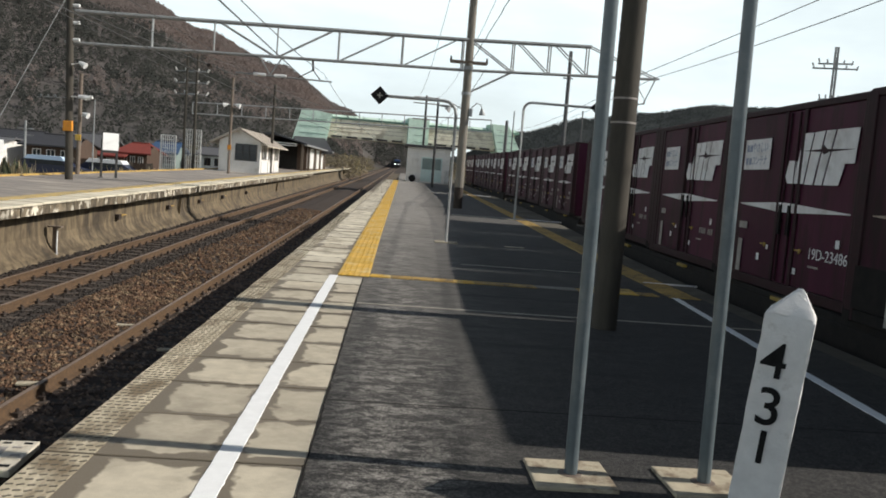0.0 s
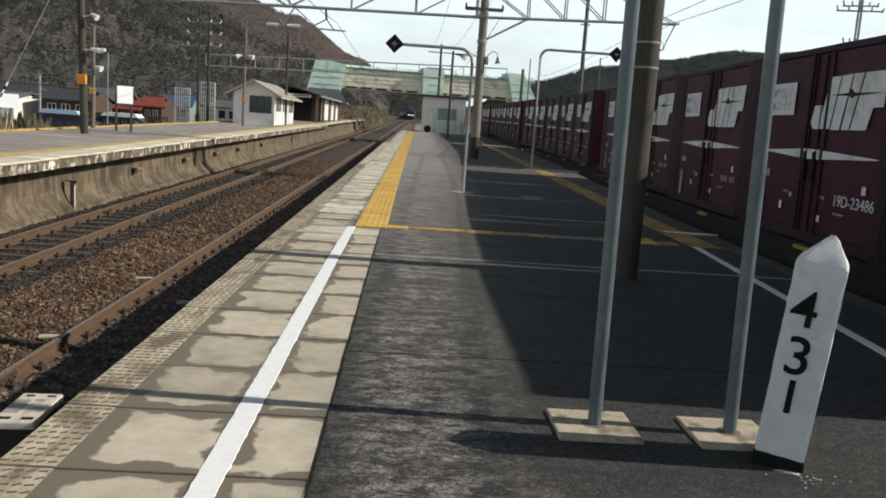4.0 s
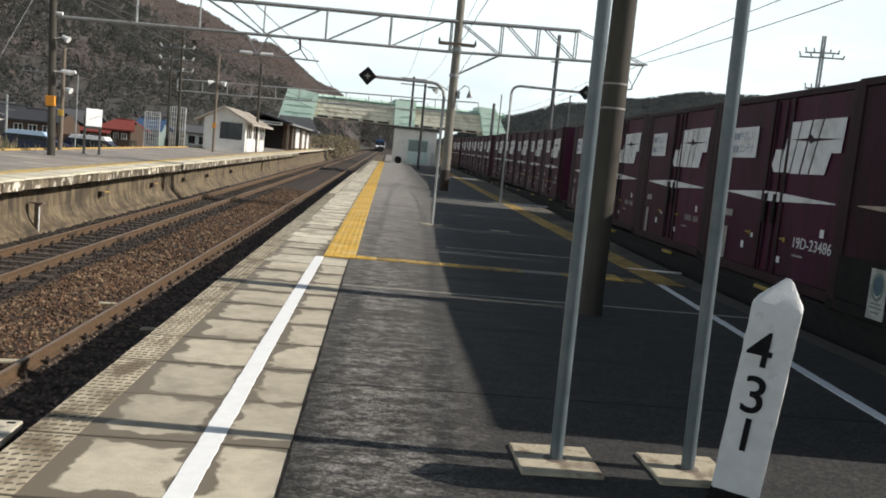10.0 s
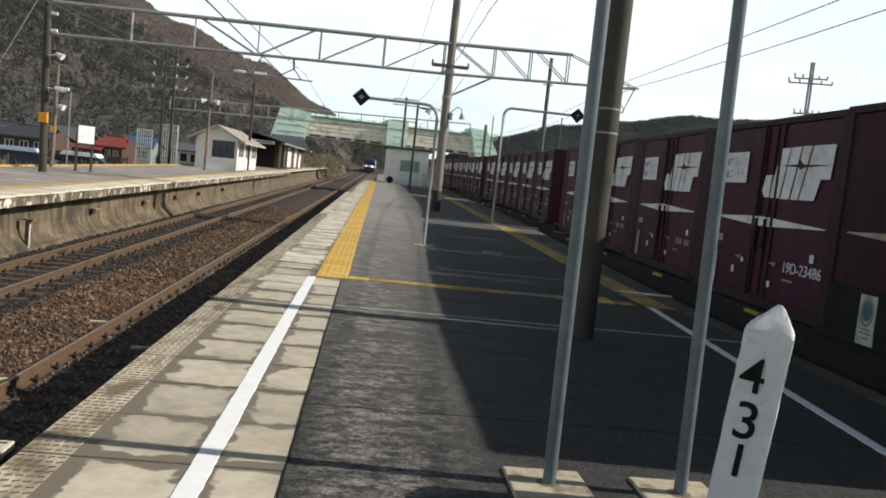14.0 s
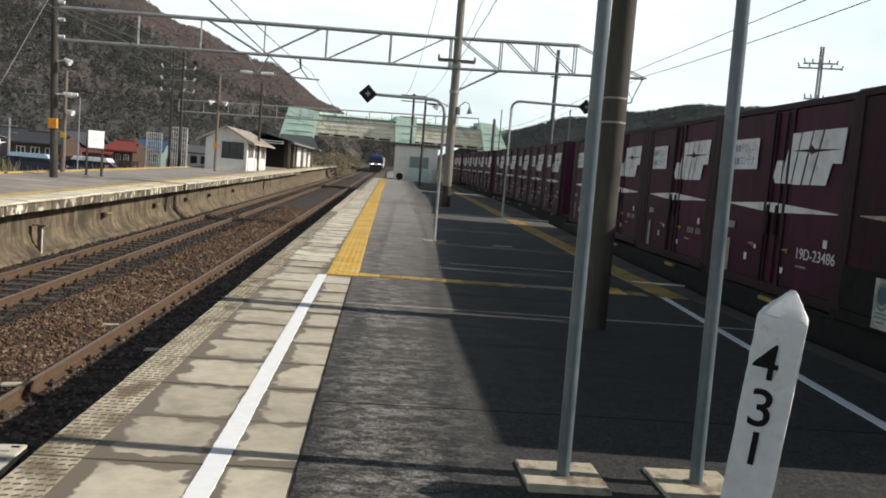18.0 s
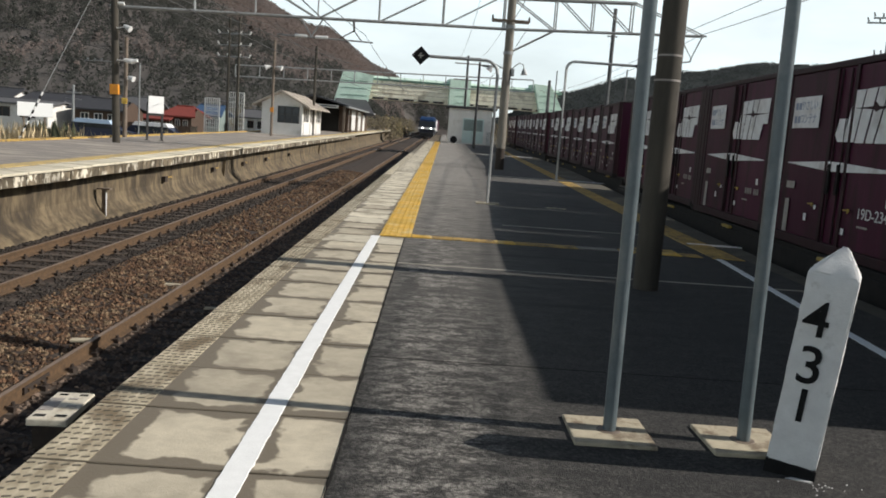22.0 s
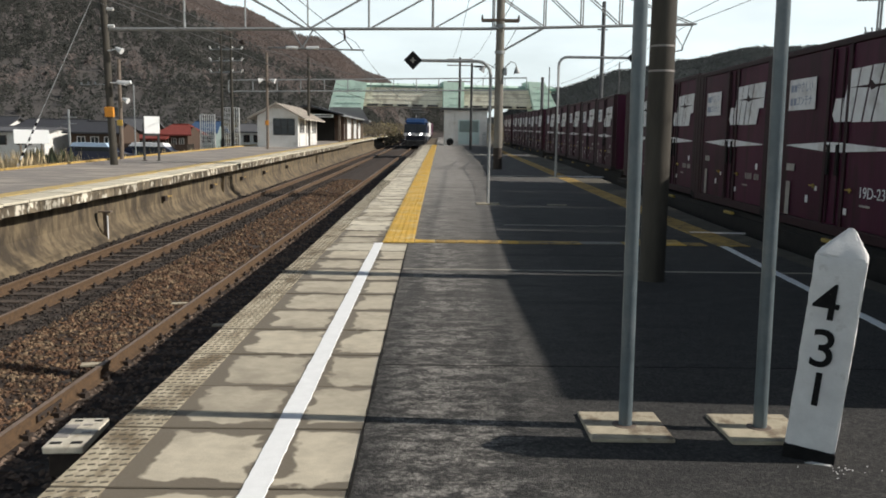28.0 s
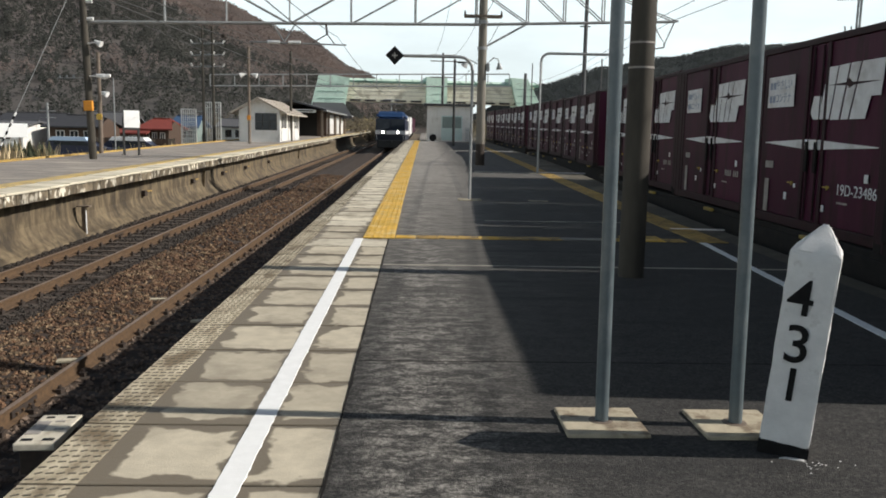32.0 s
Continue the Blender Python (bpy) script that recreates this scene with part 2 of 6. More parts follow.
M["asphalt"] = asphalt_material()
M["asphalt_pale"] = mat("pale_asphalt", (0.315, 0.282, 0.25), (0.21, 0.189, 0.170), 5, 0.9, 0.5, 90, c3=(0.40, 0.352, 0.295), s3=1.0, stretch=(0.5, 1.6, 1))
M["slab"] = mat("slab_concrete", (0.42, 0.39, 0.32), (0.33, 0.31, 0.26), 5, 0.85, 0.3, 90, c3=(0.22, 0.205, 0.175), s3=1.6, vary=0.07, w3=(0.56, 0.62))
M["slab_wet"] = mat("damp_concrete", (0.175, 0.16, 0.135), (0.13, 0.12, 0.10), 6, 0.6, 0.2, 90)
M["tread"] = mat("tread_strip", (0.60, 0.525, 0.385), (0.38, 0.325, 0.225), 7, 0.85, 0.4, 70, c3=(0.185, 0.140, 0.085), s3=2.2, stretch=(2.2, 0.8, 1), vary=0.06, w3=(0.50, 0.66))
M["tread_dry"] = mat("dry_tread_strip", (0.66, 0.60, 0.46), (0.52, 0.465, 0.35), 7, 0.85, 0.4, 70, c3=(0.26, 0.215, 0.145), s3=2.2, stretch=(2.6, 0.5, 1), vary=0.06, w3=(0.54, 0.66))
M["stud"] = mat("tread_stud", (0.10, 0.088, 0.068), (0.15, 0.135, 0.105), 9, 0.9)
M["white_line"] = mat("white_line", (0.90, 0.91, 0.90), (0.84, 0.85, 0.84), 14, 0.7, 0.2, 90)
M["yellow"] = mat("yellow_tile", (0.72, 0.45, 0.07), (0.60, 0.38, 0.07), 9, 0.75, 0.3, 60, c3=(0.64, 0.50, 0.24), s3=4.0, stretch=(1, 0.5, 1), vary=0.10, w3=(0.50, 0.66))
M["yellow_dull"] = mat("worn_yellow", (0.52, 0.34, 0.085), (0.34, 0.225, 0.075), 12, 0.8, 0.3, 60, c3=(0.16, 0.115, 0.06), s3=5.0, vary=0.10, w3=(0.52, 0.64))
M["concrete"] = mat("old_concrete", (0.205, 0.158, 0.095), (0.084, 0.062, 0.038), 4.5, 0.9, 0.5, 40, c3=(0.050, 0.038, 0.025), s3=2.0, stretch=(1, 1, 0.4), w3=(0.46, 0.62))
M["coping"] = mat("coping_concrete", (0.72, 0.66, 0.52), (0.60, 0.545, 0.42), 4, 0.85, 0.4, 60, c3=(0.36, 0.31, 0.22), s3=1.7, stretch=(0.6, 1, 1.2), vary=0.08, w3=(0.56, 0.68))
M["course"] = mat("stained_course", (0.20, 0.162, 0.108), (0.060, 0.048, 0.034), 4, 0.9, 0.5, 50, c3=(0.62, 0.575, 0.47), s3=2.6, stretch=(1, 1, 0.7), vary=0.35, w3=(0.55, 0.60))
M["yellow_pale"] = mat("faded_yellow_paint", (0.62, 0.44, 0.15), (0.50, 0.37, 0.16), 6, 0.8, 0.3, 60, c3=(0.36, 0.29, 0.17), s3=2.0)
M["grime_shade"] = mat("black_grime_shade", (0.018, 0.017, 0.016), (0.035, 0.032, 0.029), 20, 0.95, spec=0.1)
M["ballast"] = mat("ballast_bed", (0.048, 0.031, 0.021), (0.026, 0.018, 0.014), 13, 0.95, 1.0, 30)
M["stone"] = mat("ballast_stone", (0.128, 0.070, 0.038), (0.060, 0.036, 0.023), 9, 0.95, 0.5, 60, c3=(0.19, 0.135, 0.082), s3=5.0, w3=(0.50, 0.62))
M["stone_brown"] = mat("track_stone", (0.185, 0.130, 0.094), (0.100, 0.076, 0.060), 7, 0.95, 0.5, 60)
M["stone_dark"] = mat("dark_ballast_stone", (0.046, 0.037, 0.030), (0.024, 0.020, 0.017), 7, 0.95, 0.5, 60)
M["rail"] = mat("rusty_rail", (0.130, 0.078, 0.040), (0.078, 0.048, 0.027), 14, 0.75, 0.3, 60)
M["rail_top"] = mat("rail_head", (0.27, 0.195, 0.145), (0.20, 0.14, 0.10), 12, 0.5, 0.1, 60, metal=0.25)
M["sleeper"] = mat("sleeper_wood", (0.085, 0.064, 0.048), (0.05, 0.039, 0.031), 8, 0.95, 0.5, 40, vary=0.2)
M["clip"] = mat("rail_clip", (0.03, 0.022, 0.018), (0.05, 0.035, 0.026), 20, 0.8)
M["pole"] = mat("grey_green_paint", (0.118, 0.148, 0.163), (0.10, 0.126, 0.138), 12, 0.32, 0.15, 60, c3=(0.15, 0.175, 0.185), s3=4)
M["mast"] = mat("mast_concrete", (0.070, 0.061, 0.047), (0.040, 0.035, 0.028), 5, 0.85, 0.3, 60, stretch=(1, 1, 0.2))
M["kerb_dirty"] = mat("dirty_kerb", (0.105, 0.092, 0.068), (0.07, 0.062, 0.047), 5, 0.9, 0.4, 60, c3=(0.15, 0.135, 0.10), s3=0.8)
M["mast_steel"] = mat("rusty_steel", (0.20, 0.16, 0.125), (0.14, 0.105, 0.08), 6, 0.7, 0.2, 50)
M["pole_dull"] = mat("dull_steel", (0.105, 0.108, 0.112), (0.075, 0.076, 0.078), 6, 0.7, 0.2, 50)
M["galv"] = mat("galvanised", (0.34, 0.35, 0.35), (0.26, 0.27, 0.27), 10, 0.5, 0.1, 50, metal=0.3)
M["dark"] = mat("dark_metal", (0.035, 0.034, 0.034), (0.02, 0.02, 0.02), 10, 0.6)
M["wire"] = mat("wire", (0.06, 0.06, 0.06), (0.04, 0.04, 0.04), 10, 0.6)
M["red"] = mat("container_maroon", (0.064, 0.0085, 0.0300), (0.049, 0.0070, 0.0235), 2.4, 0.55, 0.12, 20, c3=(0.030, 0.0085, 0.0140), s3=1.8, stretch=(1, 1.5, 0.22), vary=0.16, spec=0.2)
M["red_post"] = mat("container_dark_red", (0.030, 0.0075, 0.0125), (0.017, 0.006, 0.008), 6, 0.6, 0.2, 30, spec=0.25)
M["c_white"] = mat("container_white", (0.80, 0.80, 0.80), (0.70, 0.69, 0.69), 5, 0.6, 0.1, 40, c3=(0.58, 0.56, 0.55), s3=2.0)
M["wagon"] = mat("wagon_frame", (0.010, 0.0092, 0.009), (0.018, 0.0155, 0.014), 5, 0.85, 0.3, 40, spec=0.25)
M["handle_y"] = mat("yellow_handle", (0.42, 0.30, 0.05), (0.3, 0.2, 0.05), 12, 0.6)
M["white"] = mat("white_paint", (0.78, 0.78, 0.77), (0.68, 0.68, 0.67), 9, 0.6, 0.25, 60, c3=(0.55, 0.54, 0.52), s3=7, w3=(0.62, 0.7))
M["black"] = mat("black_paint", (0.007, 0.007, 0.008), (0.013, 0.013, 0.013), 30, 0.6, 0.1, 80, spec=0.15)
M["base"] = mat("base_concrete", (0.50, 0.44, 0.32), (0.37, 0.32, 0.235), 9, 0.9, 0.6, 70, c3=(0.20, 0.155, 0.105), s3=6, w3=(0.53, 0.64))
M["wall"] = mat("cream_wall", (0.80, 0.78, 0.75), (0.72, 0.70, 0.66), 2, 0.8, 0.1, 30, c3=(0.60, 0.57, 0.52), s3=1.3, w3=(0.55, 0.7))
M["roof"] = mat("grey_roof", (0.44, 0.39, 0.33), (0.35, 0.305, 0.255), 4, 0.8, 0.2, 30, vary=0.1)
M["roof_slate"] = mat("slate_roof", (0.12, 0.12, 0.125), (0.085, 0.085, 0.09), 4, 0.7, 0.2, 30)
M["roof_dark"] = mat("dark_roof", (0.06, 0.06, 0.065), (0.04, 0.04, 0.045), 4, 0.6, 0.2, 30)
M["roof_red"] = mat("red_roof", (0.24, 0.045, 0.032), (0.17, 0.035, 0.026), 4, 0.8, 0.2, 30)
M["roof_blue"] = mat("blue_roof", (0.045, 0.095, 0.19), (0.035, 0.075, 0.15), 4, 0.7, 0.2, 30)
M["wood_wall"] = mat("brown_board_wall", (0.10, 0.062, 0.042), (0.065, 0.042, 0.03), 4, 0.85, 0.2, 30, stretch=(6, 6, 0.4))
M["glass_dark"] = mat("window_glass", (0.02, 0.024, 0.028), (0.03, 0.035, 0.04), 3, 0.08)
M["mint"] = mat("mint_sheet", (0.66, 0.84, 0.72), (0.60, 0.78, 0.66), 2, 0.6, 0.1, 20, c3=(0.48, 0.64, 0.54), s3=0.5)
M["mint_dark"] = mat("mint_trim", (0.20, 0.35, 0.28), (0.16, 0.28, 0.23), 2, 0.6)
M["shutter"] = mat("grey_green_shutter", (0.24, 0.30, 0.28), (0.20, 0.25, 0.235), 2, 0.6)
M["shutter_pale"] = mat("pale_mint_panel", (0.60, 0.72, 0.69), (0.54, 0.65, 0.62), 2, 0.6)
M["cream_panel"] = mat("cream_panel", (0.86, 0.82, 0.68), (0.74, 0.70, 0.56), 1.2, 0.7, 0.1, 20, c3=(0.52, 0.47, 0.36), s3=0.8)
M["hill"] = woods_material("wood_floor", (0.160, 0.133, 0.121), (0.122, 0.103, 0.095), (0.074, 0.066, 0.060), (0.051, 0.049, 0.044), 0.05)
# distance haze is mixed into the tree tones as added blue
M["tree_bare"] = mat("bare_twigs", (0.228, 0.189, 0.174), (0.168, 0.141, 0.130), 0.05, 0.95, c3=(0.204, 0.160, 0.142), s3=0.02, w3=(0.48, 0.62))
M["scrub"] = mat("winter_scrub", (0.170, 0.140, 0.092), (0.110, 0.096, 0.072), 0.3, 0.95, c3=(0.23, 0.195, 0.095), s3=0.09)
M["mast_pale"] = mat("pale_mast", (0.24, 0.22, 0.185), (0.17, 0.155, 0.13), 5, 0.85, 0.3, 50, stretch=(1, 1, 0.2))
M["tree_dark"] = mat("conifer", (0.052, 0.056, 0.050), (0.074, 0.074, 0.065), 0.06, 0.95)
M["tree_ridge"] = mat("ridge_conifer", (0.040, 0.050, 0.052), (0.054, 0.064, 0.063), 0.04, 0.95)
M["field"] = mat("winter_ground", (0.085, 0.075, 0.045), (0.06, 0.055, 0.035), 0.5, 0.95, 0.5, 5, c3=(0.12, 0.10, 0.06), s3=0.05)
M["reed"] = mat("dry_grass", (0.62, 0.50, 0.31), (0.46, 0.36, 0.22), 3, 0.9)
M["shrub"] = mat("shrub_leaves", (0.035, 0.045, 0.02), (0.06, 0.06, 0.03), 3, 0.9)
M["loco_blue"] = mat("loco_blue", (0.020, 0.055, 0.145), (0.017, 0.047, 0.12), 1, 0.45)
M["loco_navy"] = mat("loco_navy", (0.012, 0.016, 0.045), (0.010, 0.013, 0.036), 1, 0.4)
M["car_blue"] = mat("pale_blue_paint", (0.42, 0.55, 0.72), (0.38, 0.50, 0.66), 1, 0.25)
M["loco_grey"] = mat("loco_grey", (0.30, 0.33, 0.38), (0.25, 0.28, 0.33), 1, 0.5)
M["loco_dark"] = mat("loco_dark", (0.02, 0.024, 0.04), (0.03, 0.035, 0.05), 2, 0.5)
M["lamp_glow"] = mat("headlight", (1.0, 0.98, 0.95), (1.0, 0.98, 0.95), 1, 0.3, glow=9.0)
M["orange"] = mat("orange_sign", (0.75, 0.30, 0.02), (0.65, 0.25, 0.02), 10, 0.5)
M["plastic"] = mat("grey_plastic", (0.66, 0.61, 0.50), (0.54, 0.49, 0.39), 14, 0.6, 0.2, 50, c3=(0.40, 0.34, 0.25), s3=9.0, w3=(0.56, 0.66))
M["ink"] = mat("faded_blue_ink", (0.24, 0.28, 0.38), (0.30, 0.33, 0.42), 16, 0.7)
M["sticker"] = mat("sticker", (0.36, 0.33, 0.30), (0.26, 0.24, 0.22), 8, 0.7)
M["poster"] = mat("weathered_poster", (0.50, 0.50, 0.46), (0.40, 0.40, 0.37), 9, 0.7, c3=(0.30, 0.29, 0.26), s3=5)
M["emblem_green"] = mat("faded_green_ink", (0.14, 0.19, 0.17), (0.19, 0.23, 0.20), 10, 0.7)
M["stripe_dirty"] = mat("dirty_stripe", (0.46, 0.37, 0.30), (0.32, 0.25, 0.20), 6, 0.7, 0.1, 40, c3=(0.20, 0.15, 0.12), s3=3.0)
M["red_dirty"] = mat("grimy_maroon", (0.044, 0.0068, 0.0205), (0.030, 0.0056, 0.0145), 2.4, 0.6, 0.12, 20, c3=(0.018, 0.0065, 0.0090), s3=1.8, stretch=(1, 1.5, 0.22), spec=0.2)
M["sticker_blue"] = mat("sticker_blue", (0.08, 0.13, 0.17), (0.06, 0.10, 0.13), 8, 0.7)

for key, spread in (("stone", 0.7), ("stone_dark", 0.4), ("stone_brown", 0.5), ("tree_bare", 0.10), ("tree_dark", 0.12), ("tree_ridge", 0.12), ("scrub", 0.35), ("reed", 0.3)):
    islands(M[key], spread)
for key in ("tree_bare", "tree_dark", "tree_ridge", "scrub"):
    twiggy(M[key], 0.5)


# ---- building helpers ----
def soft(u):
    return u if u > 40 else math.log1p(math.exp(u))


def rise(y):
    """The line climbs beyond the platform's end part."""
    return 0.0115 * 4 * soft((y - 12) / 4)


def bend(y):
    """And swings a little to the side."""
    return 0.0125 * 4 * soft((y - 12) / 4)


def W(x, y, z=0.0):
    return (x + bend(y), y, z + rise(y))


def at(x, y, z=0.0, rz=0.0):
    """A pose on the line, upright, turned with it."""
    turn = -math.degrees(math.atan((bend(y + 1) - bend(y - 1)) / 2))
    return pose(*W(x, y, z), 0, 0, turn + rz)


def box(bm, x0, x1, y0, y1, z0, z1, bev=0.0):
    r = bmesh.ops.create_cube(bm, size=1, matrix=Matrix.Translation(((x0 + x1) / 2, (y0 + y1) / 2, (z0 + z1) / 2)) @ Matrix.Diagonal((abs(x1 - x0), abs(y1 - y0), abs(z1 - z0), 1)))
    if bev:
        es = list({e for v in r["verts"] for e in v.link_edges})
        bmesh.ops.bevel(bm, geom=es, offset=bev, segments=2, affect="EDGES", profile=0.5)
    return bm


def rod(bm, p0, p1, r, r2=None, n=10):
    p0, p1 = Vector(p0), Vector(p1)
    d = p1 - p0
    m = Matrix.Translation((p0 + p1) / 2) @ d.to_track_quat("Z", "Y").to_matrix().to_4x4()
    bmesh.ops.create_cone(bm, cap_ends=True, segments=n, radius1=r, radius2=r if r2 is None else r2, depth=d.length, matrix=m)
    return bm


def tube(bm, pts, r, n=8):
    """A bent pipe through pts."""
    pts = [Vector(p) for p in pts]
    rings = []
    for i, p in enumerate(pts):
        d = (pts[min(i + 1, len(pts) - 1)] - pts[max(i - 1, 0)]).normalized()
        q = d.to_track_quat("Z", "Y")
        rings.append([bm.verts.new(p + q @ Vector((r * math.cos(2 * math.pi * k / n), r * math.sin(2 * math.pi * k / n), 0))) for k in range(n)])
    for a, b in zip(rings, rings[1:]):
        for k in range(n):
            bm.faces.new((a[k], a[(k + 1) % n], b[(k + 1) % n], b[k]))
    bm.faces.new(list(reversed(rings[0])))
    bm.faces.new(rings[-1])
    return bm


def plate(bm, pts, thick, axis=(0, 0, 1)):
    """A flat polygon of some thickness."""
    a = Vector(axis) * thick
    lo = [bm.verts.new(Vector(p)) for p in pts]
    hi = [bm.verts.new(Vector(p) + a) for p in pts]
    bm.faces.new(hi)
    bm.faces.new(list(reversed(lo)))
    k = len(pts)
    for i in range(k):
        bm.faces.new((lo[i], lo[(i + 1) % k], hi[(i + 1) % k], hi[i]))
    return bm


def along(bm, profile, ys, off=lambda y: 0.0):
    """A closed profile of (x, z) swept along the line, warped with it."""
    rings = [[bm.verts.new(W(x + off(y), y, z)) for x, z in profile] for y in ys]
    k = len(profile)
    for a, b in zip(rings, rings[1:]):
        for i in range(k):
            bm.faces.new((a[i], a[(i + 1) % k], b[(i + 1) % k], b[i]))
    bm.faces.new(rings[0])
    bm.faces.new(list(reversed(rings[-1])))
    bmesh.ops.recalc_face_normals(bm, faces=bm.faces[:])
    return bm


def apart(y):
    """How far the freight track lies from our platform's straight edge."""
    k = min(1.0, max(0.0, (y - 6) / 36))
    return 1.08 * k * k * (3 - 2 * k)


def at_freight(x, y, z=0.0):
    """A pose on the freight track, which swings away from the platform."""
    turn = -math.degrees(math.atan((bend(y + 1) - bend(y - 1) + apart(y + 1) - apart(y - 1)) / 2))
    return pose(*W(x + apart(y), y, z), 0, 0, turn)


def steps(a, b, d):
    n = max(1, round((b - a) / d))
    return [a + (b - a) * i / n for i in range(n + 1)]


def mesh_of(bm, name, material, smooth=False):
    bmesh.ops.recalc_face_normals(bm, faces=bm.faces[:])
    me = bpy.data.meshes.new(name)
    bm.to_mesh(me)
    bm.free()
    me.materials.append(M[material])
    if smooth:
        me.shade_smooth()
        me.set_sharp_from_angle(angle=radians(40))
    return me


def part(name, bm, material, parent, label="", smooth=False):
    ob = new(name, mesh_of(bm, name, material, smooth))
    ob.parent = parent
    return tagged(ob, label)


def thing(name, m, label, category, group=""):
    ob = new(name)
    ob.empty_display_size = 0.2
    ob.matrix_world = m
    return tagged(ob, label, category, group)


def structure(name, bm, material, label, category, smooth=False):
    return tagged(new(name, mesh_of(bm, name, material, smooth)), label, category, kind="structure")


def B():
    return bmesh.new()


RAIL_Z = -1.10
NEAR, FAR, RIGHT = -2.48, -5.97, 7.12  # centres of the three tracks
EDGE_L, EDGE_R, EDGE_F = -0.97, 5.55, -7.40  # platform edges

# ---- ground, hills ----
bm = B()
for a, b in zip(steps(-40, 700, 20), steps(-40, 700, 20)[1:]):
    for u, v in zip(steps(-900, 900, 100), steps(-900, 900, 100)[1:]):
        bm.faces.new([bm.verts.new((x, y, -1.75 + rise(y))) for x, y in ((u, a), (v, a), (v, b), (u, b))])
bmesh.ops.remove_doubles(bm, verts=bm.verts[:], dist=0.01)
for u, v, a, b in ((-4500, 4500, -4500, -40),):
    bm.faces.new([bm.verts.new((x, y, -1.8)) for x, y in ((u, a), (v, a), (v, b), (u, b))])
for u, v, a, b in ((-4500, -900, -40, 4500), (900, 4500, -40, 4500), (-900, 900, 700, 4500)):
    bm.faces.new([bm.verts.new((x, y, -1.8 + rise(700))) for x, y in ((u, a), (v, a), (v, b), (u, b))])
structure("ground", bm, "field", "winter fields and bare ground round the station", "ground")


# ---- hills ----
def ridge(u, knots):
    for (a, p), (b, q) in zip(knots, knots[1:]):
        if a <= u <= b:
            k = (u - a) / (b - a)
            return p + (q - p) * k * k * (3 - 2 * k)
    return knots[0][1] if u < knots[0][0] else knots[-1][1]


RIDGE_L = [(-1.6, 0.15), (-0.9, 0.20), (-0.55, 0.20), (-0.385, 0.184), (-0.30, 0.168), (-0.23, 0.138), (-0.14, 0.106), (-0.06, 0.064), (-0.02, 0.036), (0.06, 0.02)]
RIDGE_R = [(0.06, 0.018), (0.148, 0.056), (0.227, 0.077), (0.29, 0.089), (0.39, 0.107), (0.50, 0.111), (0.70, 0.114), (1.2, 0.10), (1.8, 0.08)]


def cleared(x, y):
    """The railway keeps a level way open through the foot of the hills: 0 on it, 1 away from it."""
    k = max(0.0, min(1.0, (abs(x - bend(y) + 2.5) - 7.0) / 22.0))
    e = max(0.0, min(1.0, (y - 380.0) / 60.0))
    return max(k * k * (3 - 2 * k), e)


def slope(u, y, knots, far, foot):
    """The height of a hillside at the distance y, seen in the direction u = x / y."""
    k = min(1.0, max(0.0, (y - foot) / (far - foot)))
    k = k * k * (3 - 2 * k) * 0.55 + k * 0.45
    if y > far:
        k = max(0.0, 1 - (y - far) / 260)
    n = noise.fractal((u * y * 0.012, y * 0.012, 3.1), 0.9, 2.0, 4) * 9 * min(1, k * 2) * (1 if y < far - 30 else 0.35)
    return -1.7 + ((ridge(u, knots) * far + 3.2) * k + n * 0.3) * cleared(u * y, y)


def hill(name, knots, u0, u1, far, foot, label, paint="hill"):
    bm = B()
    us, ys = steps(u0, u1, 0.02), steps(foot, far + 150, 18)
    grid = [[bm.verts.new((u * y, y, slope(u, y, knots, far, foot))) for u in us] for y in ys]
    for a, b in zip(grid, grid[1:]):
        for i in range(len(us) - 1):
            bm.faces.new((a[i], a[i + 1], b[i + 1], b[i]))
    return structure(name, bm, paint, label, "hill", True)


hill("hill_west", RIDGE_L, -1.5, 0.06, 460.0, 120.0, "steep hillside of bare brown winter woods with dark conifers")
hill("hill_east", RIDGE_R, 0.06, 1.7, 520.0, 150.0, "low ridge of dark conifer woods beyond the tracks", "tree_ridge")


